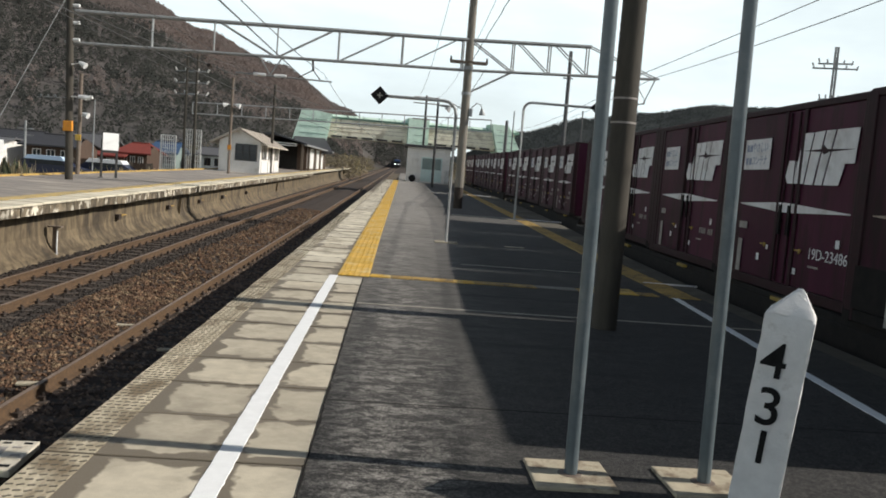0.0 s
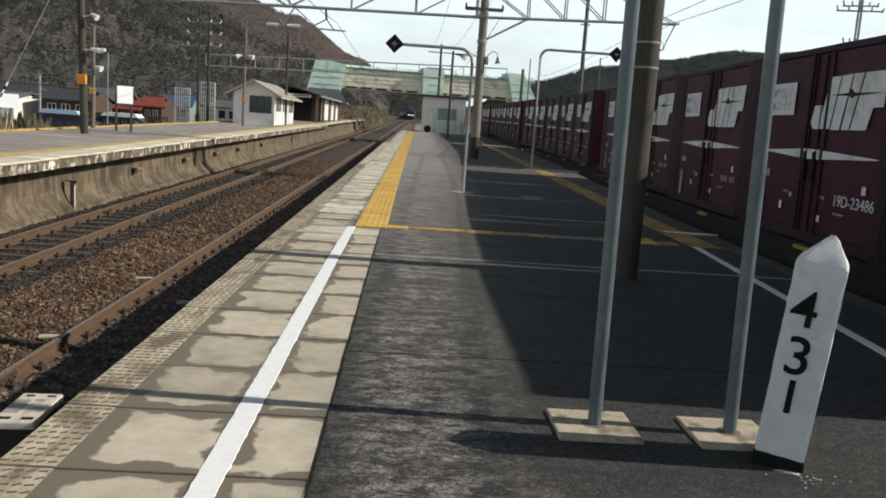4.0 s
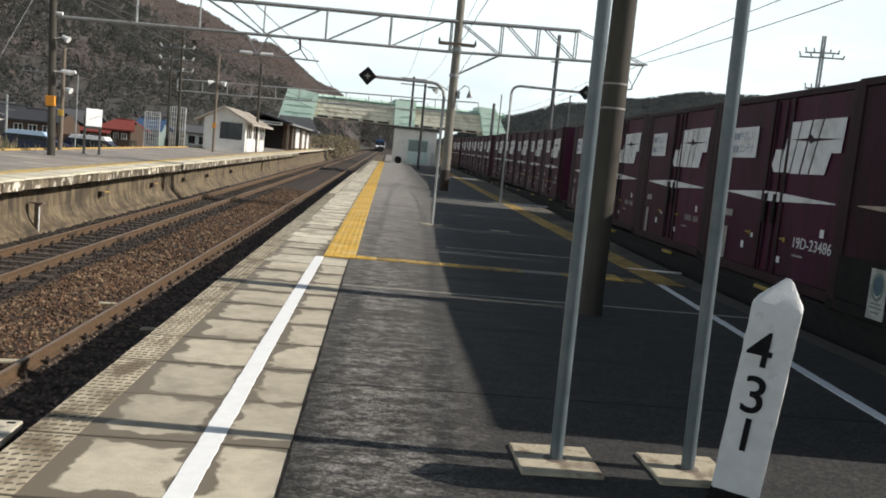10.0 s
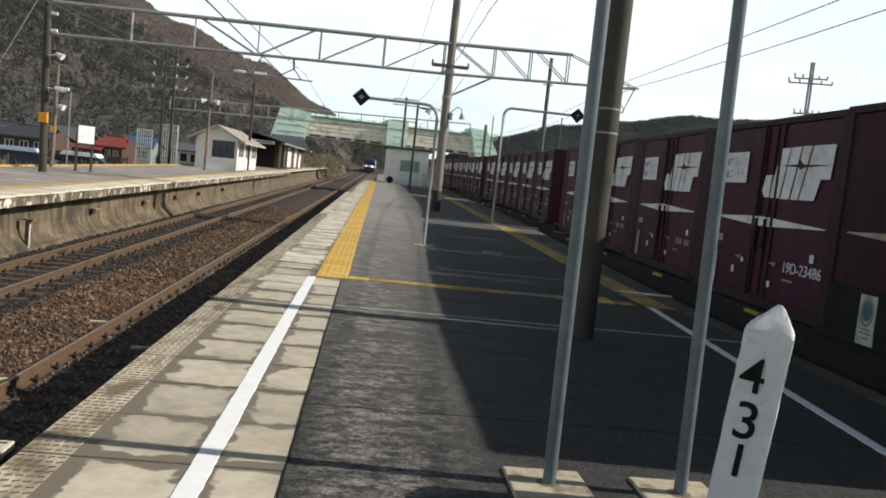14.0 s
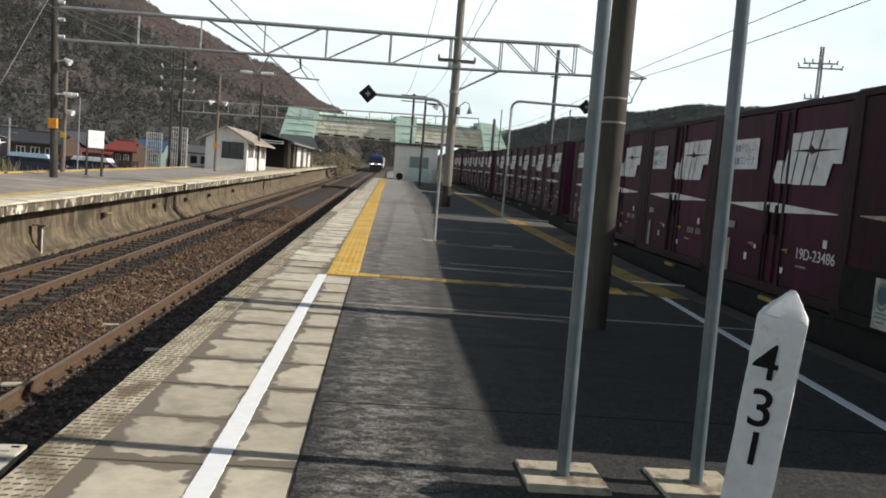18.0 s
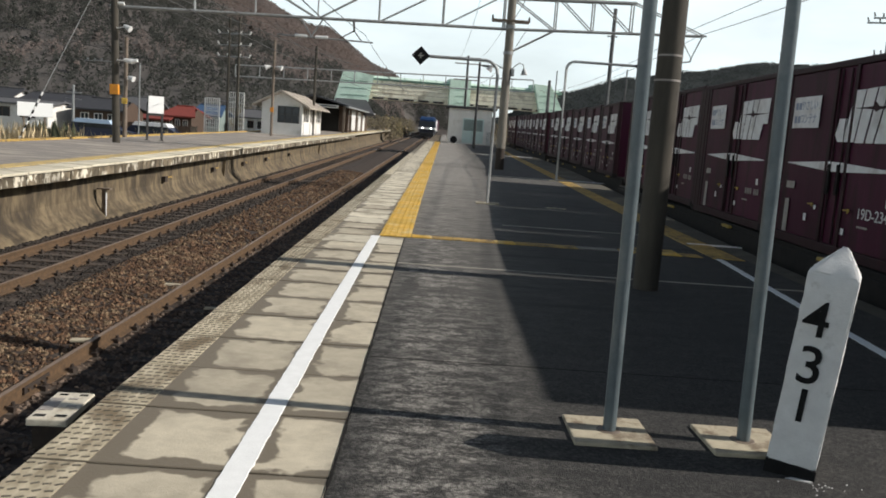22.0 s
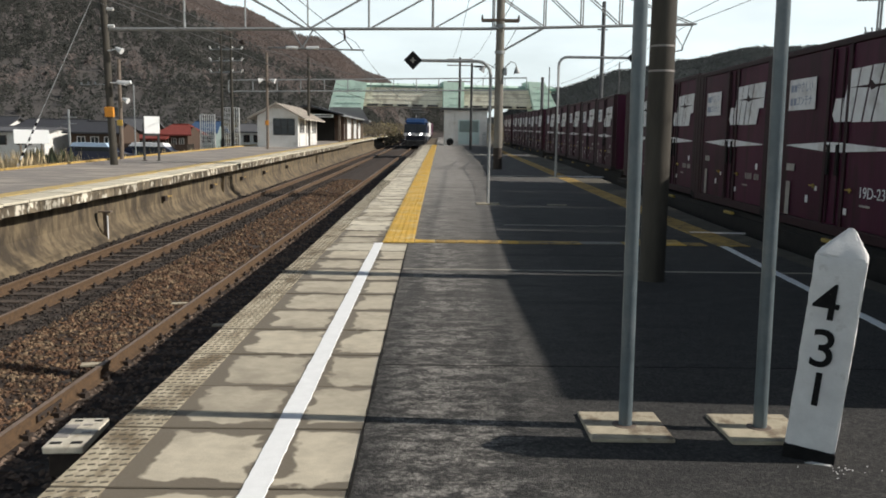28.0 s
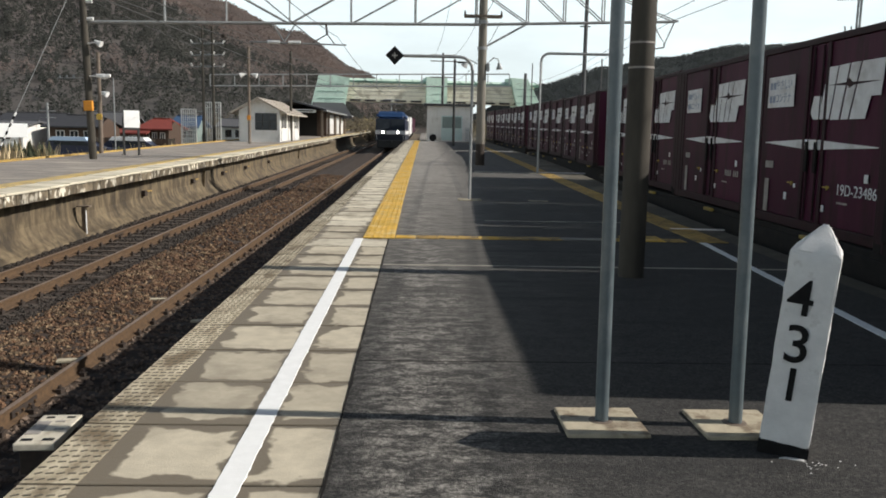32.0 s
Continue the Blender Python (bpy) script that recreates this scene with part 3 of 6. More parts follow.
def clumps(name, spots, material, label, sides=4, levels=((0.0, 0.7), (0.5, 1.0)), ragged=0.45):
    """Many small crowns, each an uneven tapering clump, joined into one mesh."""
    rng = np.random.default_rng(len(spots) + sides)
    s = np.array(spots)
    n, k = len(s), len(levels)
    verts = np.zeros((n, k * sides + 1, 3))
    for j, (lv, w) in enumerate(levels):
        for i in range(sides):
            a = 2 * math.pi * i / sides + 6.28 * rng.random(n)[:] * 0.12 + lv + s[:, 0]
            q = s[:, 3] * w * (1 + ragged * (rng.random(n) - 0.5) * 2)
            verts[:, j * sides + i] = np.stack([s[:, 0] + q * np.cos(a), s[:, 1] + q * np.sin(a), s[:, 2] + s[:, 4] * (lv + 0.2 * (rng.random(n) - 0.5))], -1)
    verts[:, -1] = np.stack([s[:, 0] + s[:, 3] * (rng.random(n) - 0.5), s[:, 1], s[:, 2] + s[:, 4] * (0.9 + 0.25 * rng.random(n))], -1)
    one = [(j * sides + i, j * sides + (i + 1) % sides, (j + 1) * sides + (i + 1) % sides, (j + 1) * sides + i) for j in range(k - 1) for i in range(sides)]
    cap = [((k - 1) * sides + i, (k - 1) * sides + (i + 1) % sides, k * sides) for i in range(sides)]
    faces = []
    for t in range(n):
        o = t * (k * sides + 1)
        faces += [tuple(o + v for v in f) for f in one] + [tuple(o + v for v in f) for f in cap]
    me = bpy.data.meshes.new(name)
    me.from_pydata(verts.reshape(-1, 3).tolist(), [], faces)
    me.shade_smooth()
    me.materials.append(M[material])
    return tagged(new(name, me), label, "trees", kind="stuff")


def sprays(name, spots, material, label, count=14, taper=0.3, seed=1):
    """Tree crowns of many small turned sprays of twigs, joined into one mesh; spots are (x, y, z, radius, height)."""
    rng = np.random.default_rng(seed)
    s = np.repeat(np.array(spots), count, axis=0)
    n = len(s)
    up = rng.random(n) ** 0.8
    wide = s[:, 3] * np.sqrt(rng.random(n)) * (np.sqrt(np.clip(1 - (2 * up - 0.9) ** 2, 0.05, 1)) * (1 - taper) + taper * (1.15 - up))
    a = rng.uniform(0, 6.283, n)
    mid = np.stack([s[:, 0] + wide * np.cos(a), s[:, 1] + wide * np.sin(a), s[:, 2] + s[:, 4] * (0.15 + 0.85 * up)], -1)
    face_up = rng.normal(size=(n, 3)) * 0.38 + (0.45, -0.55, 0.6)
    u = np.cross(face_up, rng.normal(size=(n, 3)))
    u /= np.linalg.norm(u, axis=1, keepdims=True)
    v = np.cross(face_up, u)
    v /= np.linalg.norm(v, axis=1, keepdims=True)
    size = (s[:, 3] * rng.uniform(0.11, 0.27, n))[:, None]
    verts = np.stack([mid - u * size, mid + v * size * 0.7, mid + u * size * 1.1, mid - v * size * 0.6], 1)
    me = bpy.data.meshes.new(name)
    me.from_pydata(verts.reshape(-1, 3).tolist(), [], np.arange(4 * n).reshape(-1, 4).tolist())
    me.materials.append(M[material])
    return tagged(new(name, me), label, "trees", kind="stuff")


rng = random.Random(4)
bare, dark_l, dark_r = [], [], []
for i in range(22000):
    u, y = rng.uniform(-0.62, 0.02), 128 + 342 * math.sqrt(rng.random())
    if cleared(u * y, y) < 0.3:
        continue
    z = slope(u, y, RIDGE_L, 460.0, 120.0)
    drift = noise.fractal((u * y * 0.012, y * 0.009, 9.0), 1.0, 2.0, 4)
    conifer = drift > -0.06 + 0.013 * (z - 24) + rng.gauss(0, 0.10)
    h = rng.uniform(3.2, 5.8) * (1.15 if conifer else 1.0)
    (dark_l if conifer else bare).append((u * y, y, z - 0.55 * h, rng.uniform(1.0, 1.9) * (0.85 if conifer else 1.0), h))
for i in range(9000):
    u, y = rng.uniform(0.05, 0.74), 190 + 335 * math.sqrt(rng.random())
    if cleared(u * y, y) < 0.3:
        continue
    h = rng.uniform(3.0, 4.6) * (1.35 if rng.random() < 0.12 else 1) * (1 + 0.5 * noise.noise((u * y * 0.05, y * 0.05, 2.0)))
    dark_r.append((u * y, y, slope(u, y, RIDGE_R, 520.0, 150.0) - 0.66 * h, rng.uniform(1.1, 2.0), h))
sprays("bare_trees", bare, "tree_bare", "leafless brown trees covering the hillside", 38, 0.1, 1)
sprays("conifer_trees", dark_l, "tree_dark", "dark green conifers in patches on the hillside", 38, 0.6, 2)
sprays("conifer_ridge", dark_r, "tree_ridge", "dark conifers along the low ridge", 30, 0.35, 3)
thicket = []
for i in range(1500):
    y = rng.uniform(118, 300)
    x = rng.uniform(-34, -6.0) * (y / 118) ** 0.5 + bend(y)
    thicket.append((x, y, -1.6 + rise(y), rng.uniform(0.6, 1.3), rng.uniform(1.4, 4.2)))
for i in range(400):
    y = rng.uniform(130, 300)
    thicket.append((rng.uniform(6, 40) + bend(y), y, -1.6 + rise(y), rng.uniform(0.6, 1.3), rng.uniform(1.5, 4.5)))
sprays("trackside_thicket", thicket, "scrub", "brown winter scrub along the line beyond the bridge", 26, 0.3, 4)

# ---- our platform ----
YS = [-9.0, -5.0, 0.0, 4.0, 8.0, 10.0, 12.0, 14.0, 16.0, 18.0, 20.0, 24.0, 28.0, 34.0, 40.0, 50.0, 60.0, 75.0, 90.0, 110.0, 130.0]


def right_line(y):
    """The inner edge of the lines along the far side of our platform."""
    return 4.33 + 0.075 * (min(y, 12) - 6) + 0.002 * max(0, y - 12)


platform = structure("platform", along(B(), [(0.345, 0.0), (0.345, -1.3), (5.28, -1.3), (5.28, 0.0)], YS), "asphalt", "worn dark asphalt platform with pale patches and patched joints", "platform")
edge_wall = structure("platform_edge_wall", along(B(), [(-0.80, -0.14), (-0.80, -1.5), (0.33, -1.5), (0.33, -0.14)], YS), "concrete", "concrete wall under the platform edge", "wall")
bm = B()
for a, b in zip(YS, YS[1:]):
    plate(bm, [W(5.283, a, -1.5), W(5.56 + apart(a), a, -1.5), W(5.56 + apart(b), b, -1.5), W(5.283, b, -1.5)], 1.496)
bmesh.ops.remove_doubles(bm, verts=bm.verts[:], dist=0.001)
back_edge = structure("platform_back_edge", bm, "kerb_dirty", "dirty concrete strip of the platform beside the freight train", "kerb")

# ---- tracks ----
RYS = steps(-12, 30, 3) + steps(36, 120, 6) + steps(135, 540, 15)
RAIL = [(-0.0325, 0), (0.0325, 0), (0.0325, -0.035), (0.008, -0.05), (0.008, -0.125), (0.062, -0.14), (0.062, -0.153), (-0.062, -0.153), (-0.062, -0.14), (-0.008, -0.125), (-0.008, -0.05), (-0.0325, -0.035)]
for centre in (NEAR, FAR, RIGHT):
    for side in (-0.566, 0.566):
        off = apart if centre == RIGHT else (lambda y: 0.0)
        r = structure("rail", along(B(), [(centre + side + x, RAIL_Z + z) for x, z in RAIL], RYS, off), "rail", "rusty brown steel rail on wooden sleepers", "rail")
        head = along(B(), [(centre + side + x, RAIL_Z + z) for x, z in ((-0.024, 0.003), (0.024, 0.003), (0.024, -0.004), (-0.024, -0.004))], RYS, off)
        part("running_surface", head, "rail_top", r, "worn dull steel running surface")
bed = B()
along(bed, [(-8.3, -1.40), (-8.3, -2.2), (9.6, -2.2), (9.6, -1.42), (RIGHT + 1.1, -1.30), (RIGHT - 1.1, -1.30), (NEAR + 1.2, -1.275), (NEAR + 0.4, -1.268), (NEAR - 0.8, -1.27), (-4.25, -1.18), (FAR + 0.85, -1.27), (FAR - 1.0, -1.29)], RYS)
structure("ballast_bed", bed, "ballast", "bed of rust-stained brown ballast under the tracks", "ballast")


def stones(name, zones, material, label, seed):
    """Loose broken stones as one mesh: squashed, turned octahedra."""
    rng = np.random.default_rng(seed)
    base = np.array([(1, 0, 0), (-1, 0, 0), (0, 1, 0), (0, -1, 0), (0, 0, 1), (0, 0, -1), ], float)
    tri = np.array([(0, 2, 4), (2, 1, 4), (1, 3, 4), (3, 0, 4), (2, 0, 5), (1, 2, 5), (3, 1, 5), (0, 3, 5)])
    vs, fs, o = [], [], 0
    for x0, x1, y0, y1, count, size, zf in zones:
        yy = y0 + (y1 - y0) * rng.random(count) ** 1.5
        xx = rng.uniform(x0, x1, count)
        for x, y in zip(xx, yy):
            s = size * rng.uniform(0.6, 1.3, 3) * (1, 1, 0.8)
            a, b = rng.uniform(0, 6.28), rng.uniform(-0.7, 0.7)
            ca, sa, cb, sb = math.cos(a), math.sin(a), math.cos(b), math.sin(b)
            rot = np.array([[ca, -sa * cb, sa * sb], [sa, ca * cb, -ca * sb], [0, sb, cb]])
            p = (base * s * rng.uniform(0.75, 1.25, (6, 1))) @ rot.T
            vs.append(p + np.array(W(x, y, zf(x) + size * 0.25)))
            fs.append(tri + o)
            o += 6
    me = bpy.data.meshes.new(name)
    me.from_pydata(np.concatenate(vs).tolist(), [], np.concatenate(fs).tolist())
    me.materials.append(M[material])
    return tagged(new(name, me), label, "stones", kind="stuff")


def bed_z(x):
    knots = ((-8.3, -1.40), (FAR - 1.0, -1.29), (FAR + 0.85, -1.27), (-4.25, -1.18), (NEAR - 0.8, -1.27), (NEAR + 0.4, -1.268), (NEAR + 1.2, -1.275), (9.6, -1.42))
    return float(np.interp(x, [k[0] for k in knots], [k[1] for k in knots]))


stones("ballast_stones", [(-4.75, NEAR - 0.70, 4.0, 17.0, 9000, 0.034, bed_z), (-4.75, NEAR - 0.70, 15.0, 45.0, 5000, 0.045, bed_z)], "stone", "rust-brown broken stones heaped between the tracks", 2)
stones("oily_ballast_stones", [(FAR - 1.5, -4.6, 7.0, 22.0, 5500, 0.036, bed_z), (FAR - 1.5, -4.6, 20.0, 45.0, 2600, 0.05, bed_z)], "stone_dark", "dark oily broken stones round the middle track", 3)
stones("near_track_stones", [(NEAR - 0.5, NEAR + 1.5, 3.0, 20.0, 6500, 0.036, bed_z), (NEAR - 0.5, NEAR + 1.5, 18.0, 45.0, 3000, 0.048, bed_z)], "stone_brown", "brown broken stones between the rails of the near track", 5)

bm = B()
box(bm, -1.05, 1.05, -0.11, 0.11, -0.14, 0, 0.012)
sleeper_mesh = mesh_of(bm, "sleeper", "sleeper")
bm = B()
for s in (-1, 1):
    for d in (-0.085, 0.085):
        box(bm, s * 0.566 + d - 0.03, s * 0.566 + d + 0.03, -0.05, 0.05, 0.0, 0.05)
        rod(bm, (s * 0.566 + d, 0, 0.0), (s * 0.566 + d, 0, 0.085), 0.018, n=6)
clip_mesh = mesh_of(bm, "rail_fastening", "clip")
for centre, name, ya, yb in ((NEAR, "near_track", 2.0, 62), (FAR, "middle_track", 5.0, 62), (RIGHT, "freight_track", 4.0, 14)):
    track = tagged(new(name), "wooden sleepers with rusty fastenings in ballast", "track", kind="structure")
    for y in steps(ya, yb, 0.62):
        s = new("sleeper", sleeper_mesh)
        s.parent, s.matrix_world = track, at(centre, y, RAIL_Z - 0.155)
        if y < 36:
            c = new("fastening", clip_mesh)
            c.parent = s

# ---- far platform ----
FYS = YS + [160.0, 200.0]
structure("far_platform", along(B(), [(-8.22, 0.10), (-8.22, -1.4), (-13.1, -1.4), (-13.1, 0.10)], FYS), "asphalt_pale", "grey worn asphalt of the opposite platform", "platform")
far_wall = structure("far_platform_wall", along(B(), [(-7.83, -0.19), (-7.82, -0.78), (-7.77, -0.95), (-7.67, -1.10), (-7.53, -1.22), (-7.44, -1.35), (-7.44, -1.6), (-8.21, -1.6), (-8.21, -0.19)], FYS), "concrete", "stained concrete wall of the opposite platform", "wall")
bm = B()
plate(bm, [(0.0, -0.03, -0.45), (0.10, -0.03, -0.45), (0.02, -0.03, -1.55), (-0.1, -0.03, -1.55)], 0.06, (0, 1, 0))
for y in (33.2, 58.0):
    s = new("wall_rib", mesh_of(bm.copy(), "wall_rib", "concrete"))
    s.parent, s.matrix_world = far_wall, at(-7.77, y, 0.08)
bm.free()
coping = tagged(new("far_platform_coping"), "weathered pale concrete coping of the opposite platform", "kerb", kind="structure")
bm = B()
box(bm, -0.40, 0.40, 0.004, 0.996, -0.055, 0.0, 0.012)
coping_mesh = mesh_of(bm, "coping_block", "coping")
bm = B()
box(bm, -0.30, 0.355, 0.004, 0.494, -0.285, -0.056, 0.012)
course_mesh = mesh_of(bm, "course_block", "course")
for k in range(150):
    s = new("coping_block", coping_mesh)
    s.parent, s.matrix_world = coping, at(-7.80 + 0.008 * math.sin(k * 2.3), 8.0 + k, 0.10 + 0.006 * math.sin(k * 1.7))
    if k < 70:
        for half in (0.0, 0.5):
            c = new("course_block", course_mesh)
            c.parent, c.matrix_basis = s, pose(0.006 * math.sin(k * 3.1 + half * 9), half, 0)
structure("far_platform_yellow_line", along(B(), [(-8.215, 0.108), (-8.215, 0.08), (-8.62, 0.08), (-8.62, 0.108)], FYS), "yellow_pale", "faded yellow warning strip on the opposite platform", "marking")
structure("far_platform_back_kerb", along(B(), [(-12.98, 0.17), (-12.98, 0.0), (-13.14, 0.0), (-13.14, 0.17)], FYS), "yellow_dull", "low sandy kerb along the back of the opposite platform", "kerb")
# niches and small signs on the wall
for y, kind in ((21.2, "post"), (15.5, "niche"), (26.25, "niche"), (31.7, "niche"), (36.4, "niche"), (41.0, "niche"), (47.0, "niche")):
    if kind == "post":
        t = thing("marker_stub", at(-7.58, y), "short rusty steel stub with a white edge by the platform wall", "stub")
        bm = B(); box(bm, -0.05, 0.05, -0.05, 0.05, -1.3, -0.58, 0.008); part("post", bm, "mast_steel", t)
        bm = B(); box(bm, -0.16, 0.16, -0.09, 0.09, -0.58, -0.545, 0.005); part("cap", bm, "mast_steel", t)
        bm = B(); box(bm, 0.052, 0.07, -0.06, -0.01, -1.3, -0.66); part("strip", bm, "white", t, "white reflective strip")
    else:
        t = thing("drain_box", at(-7.79, y), "small rusty drain box with an ochre flap on the wall", "drain")
        bm = B(); box(bm, -0.02, 0.10, -0.12, 0.12, -0.74, -0.58, 0.01); part("body", bm, "clip", t)
        bm = B(); box(bm, -0.06, 0.10, 0.15, 0.55, -0.63, -0.60, 0.005); part("flap", bm, "yellow_dull", t, "faded ochre flap")


# ---- things on our platform ----
def text_mesh(name, body, size, material, thick=0.002, bold=0.0):
    cu = bpy.data.curves.new(name, "FONT")
    cu.offset = bold
    cu.body, cu.size, cu.extrude, cu.align_x, cu.align_y = body, size, thick, "CENTER", "CENTER"
    ob = bpy.data.objects.new(name, cu)
    scene.collection.objects.link(ob)
    me = bpy.data.meshes.new_from_object(ob.evaluated_get(bpy.context.evaluated_depsgraph_get()))
    bpy.data.objects.remove(ob)
    me.materials.clear()
    me.materials.append(M[material])
    return me


def slim_pole(x, y, lean, label):
    t = thing("sign_pole", pose(x, y, 0.0), label, "pole", "grey poles on concrete feet")
    bm = B()
    box(bm, -0.215, 0.215, -0.215, 0.215, -0.02, 0.026, 0.008)
    part("foot", bm, "base", t, "stained sandy concrete foot")
    bm = B()
    rod(bm, (0, 0, 0.02), (0, 0, 0.029), 0.072, 0.062, 24)
    part("collar", bm, "mast_steel", t, "rust-stained ring round the foot")
    bm = B()
    rod(bm, (0.005, 0, 0.03), (0.005 + 4.6 * math.tan(radians(lean)), 0, 4.6), 0.0355, n=24)
    part("shaft", bm, "pole", t, smooth=True)
    return t


slim_pole(1.735, 4.52, -0.4, "grey-green painted steel pole on a square concrete foot")
slim_pole(2.452, 4.50, -0.6, "grey-green painted steel pole on a concrete foot by the marker")
marker = thing("kilometre_post", pose(2.580, 4.186, -0.02, 0, 0, -28.5) @ pose(0, 0, 0, 0, 4.6, 0), "leaning white stone kilometre post with black figures", "post")
bm = B()
w, top, apex = 0.113, 1.03, 1.165
lo = [bm.verts.new((sx * w, sy * w, 0.08)) for sx, sy in ((-1, -1), (1, -1), (1, 1), (-1, 1))]
md = [bm.verts.new((sx * w, sy * w, 0.55)) for sx, sy in ((-1, -1), (1, -1), (1, 1), (-1, 1))]
hi = [bm.verts.new((sx * w, sy * w, top)) for sx, sy in ((-1, -1), (1, -1), (1, 1), (-1, 1))]
ap = bm.verts.new((0.022, 0, apex + 0.012))
for a, b in ((lo, md), (md, hi)):
    for k in range(4):
        bm.faces.new((a[k], a[(k + 1) % 4], b[(k + 1) % 4], b[k]))
for k in range(4):
    bm.faces.new((hi[k], hi[(k + 1) % 4], ap))
bm.faces.new(list(reversed(lo)))
bmesh.ops.subdivide_edges(bm, edges=bm.edges[:], cuts=7, use_grid_fill=True)
bmesh.ops.bevel(bm, geom=[e for e in bm.edges if len(e.link_faces) == 2 and e.calc_face_angle(0) > 0.5], offset=0.009, segments=2, affect="EDGES")
for v in bm.verts:
    v.co += 0.003 * noise.noise_vector(v.co * 22) + 0.0045 * noise.noise_vector(v.co * 70)
part("stone", bm, "white", marker, "chipped white-painted stone", True)
bm = B()
box(bm, -w - 0.004, w + 0.004, -w - 0.004, w + 0.004, -0.1, 0.085, 0.006)
part("base_band", bm, "black", marker, "black painted foot")
for k, (ch, z) in enumerate((("4", 0.804), ("3", 0.578), ("1", 0.388))):
    me = text_mesh("figure", ch, 0.245 if ch == "4" else 0.26, "black", 0.003, 0.0016)
    if ch == "1":  # a plain stroke
        bm = B(); box(bm, -0.014, 0.014, -0.082, 0.082, -0.003, 0.003, 0.002); me = mesh_of(bm, "figure", "black")
    f = new("figure", me)
    f.parent, f.matrix_basis = marker, pose((-0.031, -0.015, -0.012)[k], -w - 0.006, z, 90, 0, 0) @ Matrix.Diagonal((1.0, 1.0, 1, 1))
    tagged(f, "black painted figure")


def arch_sign(x, y, height, arm, label, r=0.034):
    """A stop-marker: a bent pipe with a diamond board at its tip."""
    t = thing("stop_sign", at(x, y), label, "sign", "arched pole signs")
    s = 1 if arm > 0 else -1
    bm = B()
    bend_r = 0.28
    pts = [(0, 0, 0.02), (0, 0, height - bend_r)] + [(s * bend_r * (1 - math.cos(a)), 0, height - bend_r + bend_r * math.sin(a)) for a in (0.4, 0.8, 1.2, 1.571)] + [(arm - s * 0.1, 0, height)]
    tube(bm, pts, r, 12)
    part("pipe", bm, "galv", t, "grey bent steel pipe", True)
    bm = B()
    box(bm, -0.25, 0.25, -0.2, 0.2, -0.01, 0.02, 0.004)
    part("base_plate", bm, "base", t, "pale base plate")
    bm = B()
    d = 0.20 * height / 3.1
    plate(bm, [(arm, -0.05, height - d), (arm + d, -0.05, height), (arm, -0.05, height + d), (arm - d, -0.05, height)], 0.03, (0, 1, 0))
    board = part("board", bm, "black", t, "black diamond board")
    bm = B()
    plate(bm, [(arm - 0.06, -0.056, height - 0.012), (arm + 0.06, -0.056, height - 0.012), (arm + 0.06, -0.056, height + 0.012), (arm - 0.06, -0.056, height + 0.012)], 0.004, (0, 1, 0))
    plate(bm, [(arm - 0.012, -0.057, height - 0.06), (arm + 0.012, -0.057, height - 0.06), (arm + 0.012, -0.057, height + 0.06), (arm - 0.012, -0.057, height + 0.06)], 0.004, (0, 1, 0))
    part("cross_mark", bm, "sticker", board, "small pale cross")
    return t


arch_sign(1.86, 18.47, 3.06, -1.67, "arched grey pipe sign with a black diamond on the sunny side")
arch_sign(4.76, 28.9, 4.05, 2.55, "taller arched pipe sign with a black diamond by the train", 0.045)
cap = thing("drain_cover", at(3.38, 18.45), "small pale square cover let into the asphalt", "cover")
bm = B(); box(bm, -0.22, 0.22, -0.1, 0.1, -0.03, 0.008, 0.004); part("lid", bm, "base", cap)


def mast(x, y, z0, h, r, material, label, group="", name="catenary_mast"):
    t = thing(name, at(x, y, z0), label, "mast", group)
    bm = B()
    rod(bm, (0, 0, -0.05), (0, 0, h), r, r * 0.82, 24)
    part("shaft", bm, material, t, smooth=True)
    return t


def band(t, z, r, material="sticker", h=0.02):
    bm = B()
    rod(bm, (0, 0, z), (0, 0, z + h), r, n=24)
    return part("band", bm, material, t, "pale strap round the mast")


m1 = mast(3.08, 9.15, 0, 9.2, 0.138, "mast", "brown weathered concrete mast on the asphalt")
band(m1, 2.22, 0.136), band(m1, 2.475, 0.135)

# ---- overhead line ----
TY = 34.0  # the portal's place along the line
m2 = mast(3.1, TY, 0, 8.9, 0.185, "mast_pale", "tall weathered concrete mast that carries the portal beam")
bm = B(); rod(bm, (0, 0, 0), (0, 0, 0.85), 0.189, 0.187, 24); part("foot_band", bm, "clip", m2, "dark painted foot")
band(m2, 4.55, 0.2, "galv", 0.12), band(m2, 5.55, 0.2, "galv", 0.14)
for z, half in ((5.8, 0.74), (8.62, 0.95)):
    for d in (-0.23, 0.17):
        bm = B(); box(bm, -half, half, d, d + 0.06, z, z + 0.08); part("cross_arm", bm, "mast_steel", m2, "rusty steel cross arm")
for x in (-0.72, 0.72):
    bm = B()
    rod(bm, (x, 0, 5.85), (x, 0, 6.05), 0.05, 0.03)
    part("insulator", bm, "clip", m2)
lamp = B()
tube(lamp, [(0.18, -0.1, 4.0), (0.45, -0.1, 4.25), (0.62, -0.1, 4.2), (0.66, -0.1, 4.05)], 0.02)
rod(lamp, (0.66, -0.1, 4.05), (0.69, -0.1, 3.80), 0.04, 0.14, 12)
part("floodlight", lamp, "galv", m2, "small bell-shaped lamp")
lamp = B()
tube(lamp, [(-0.18, -0.1, 4.0), (-0.5, -0.12, 4.15), (-0.62, -0.12, 4.05)], 0.02)
rod(lamp, (-0.6, -0.12, 4.06), (-0.73, -0.12, 3.88), 0.04, 0.14, 12)
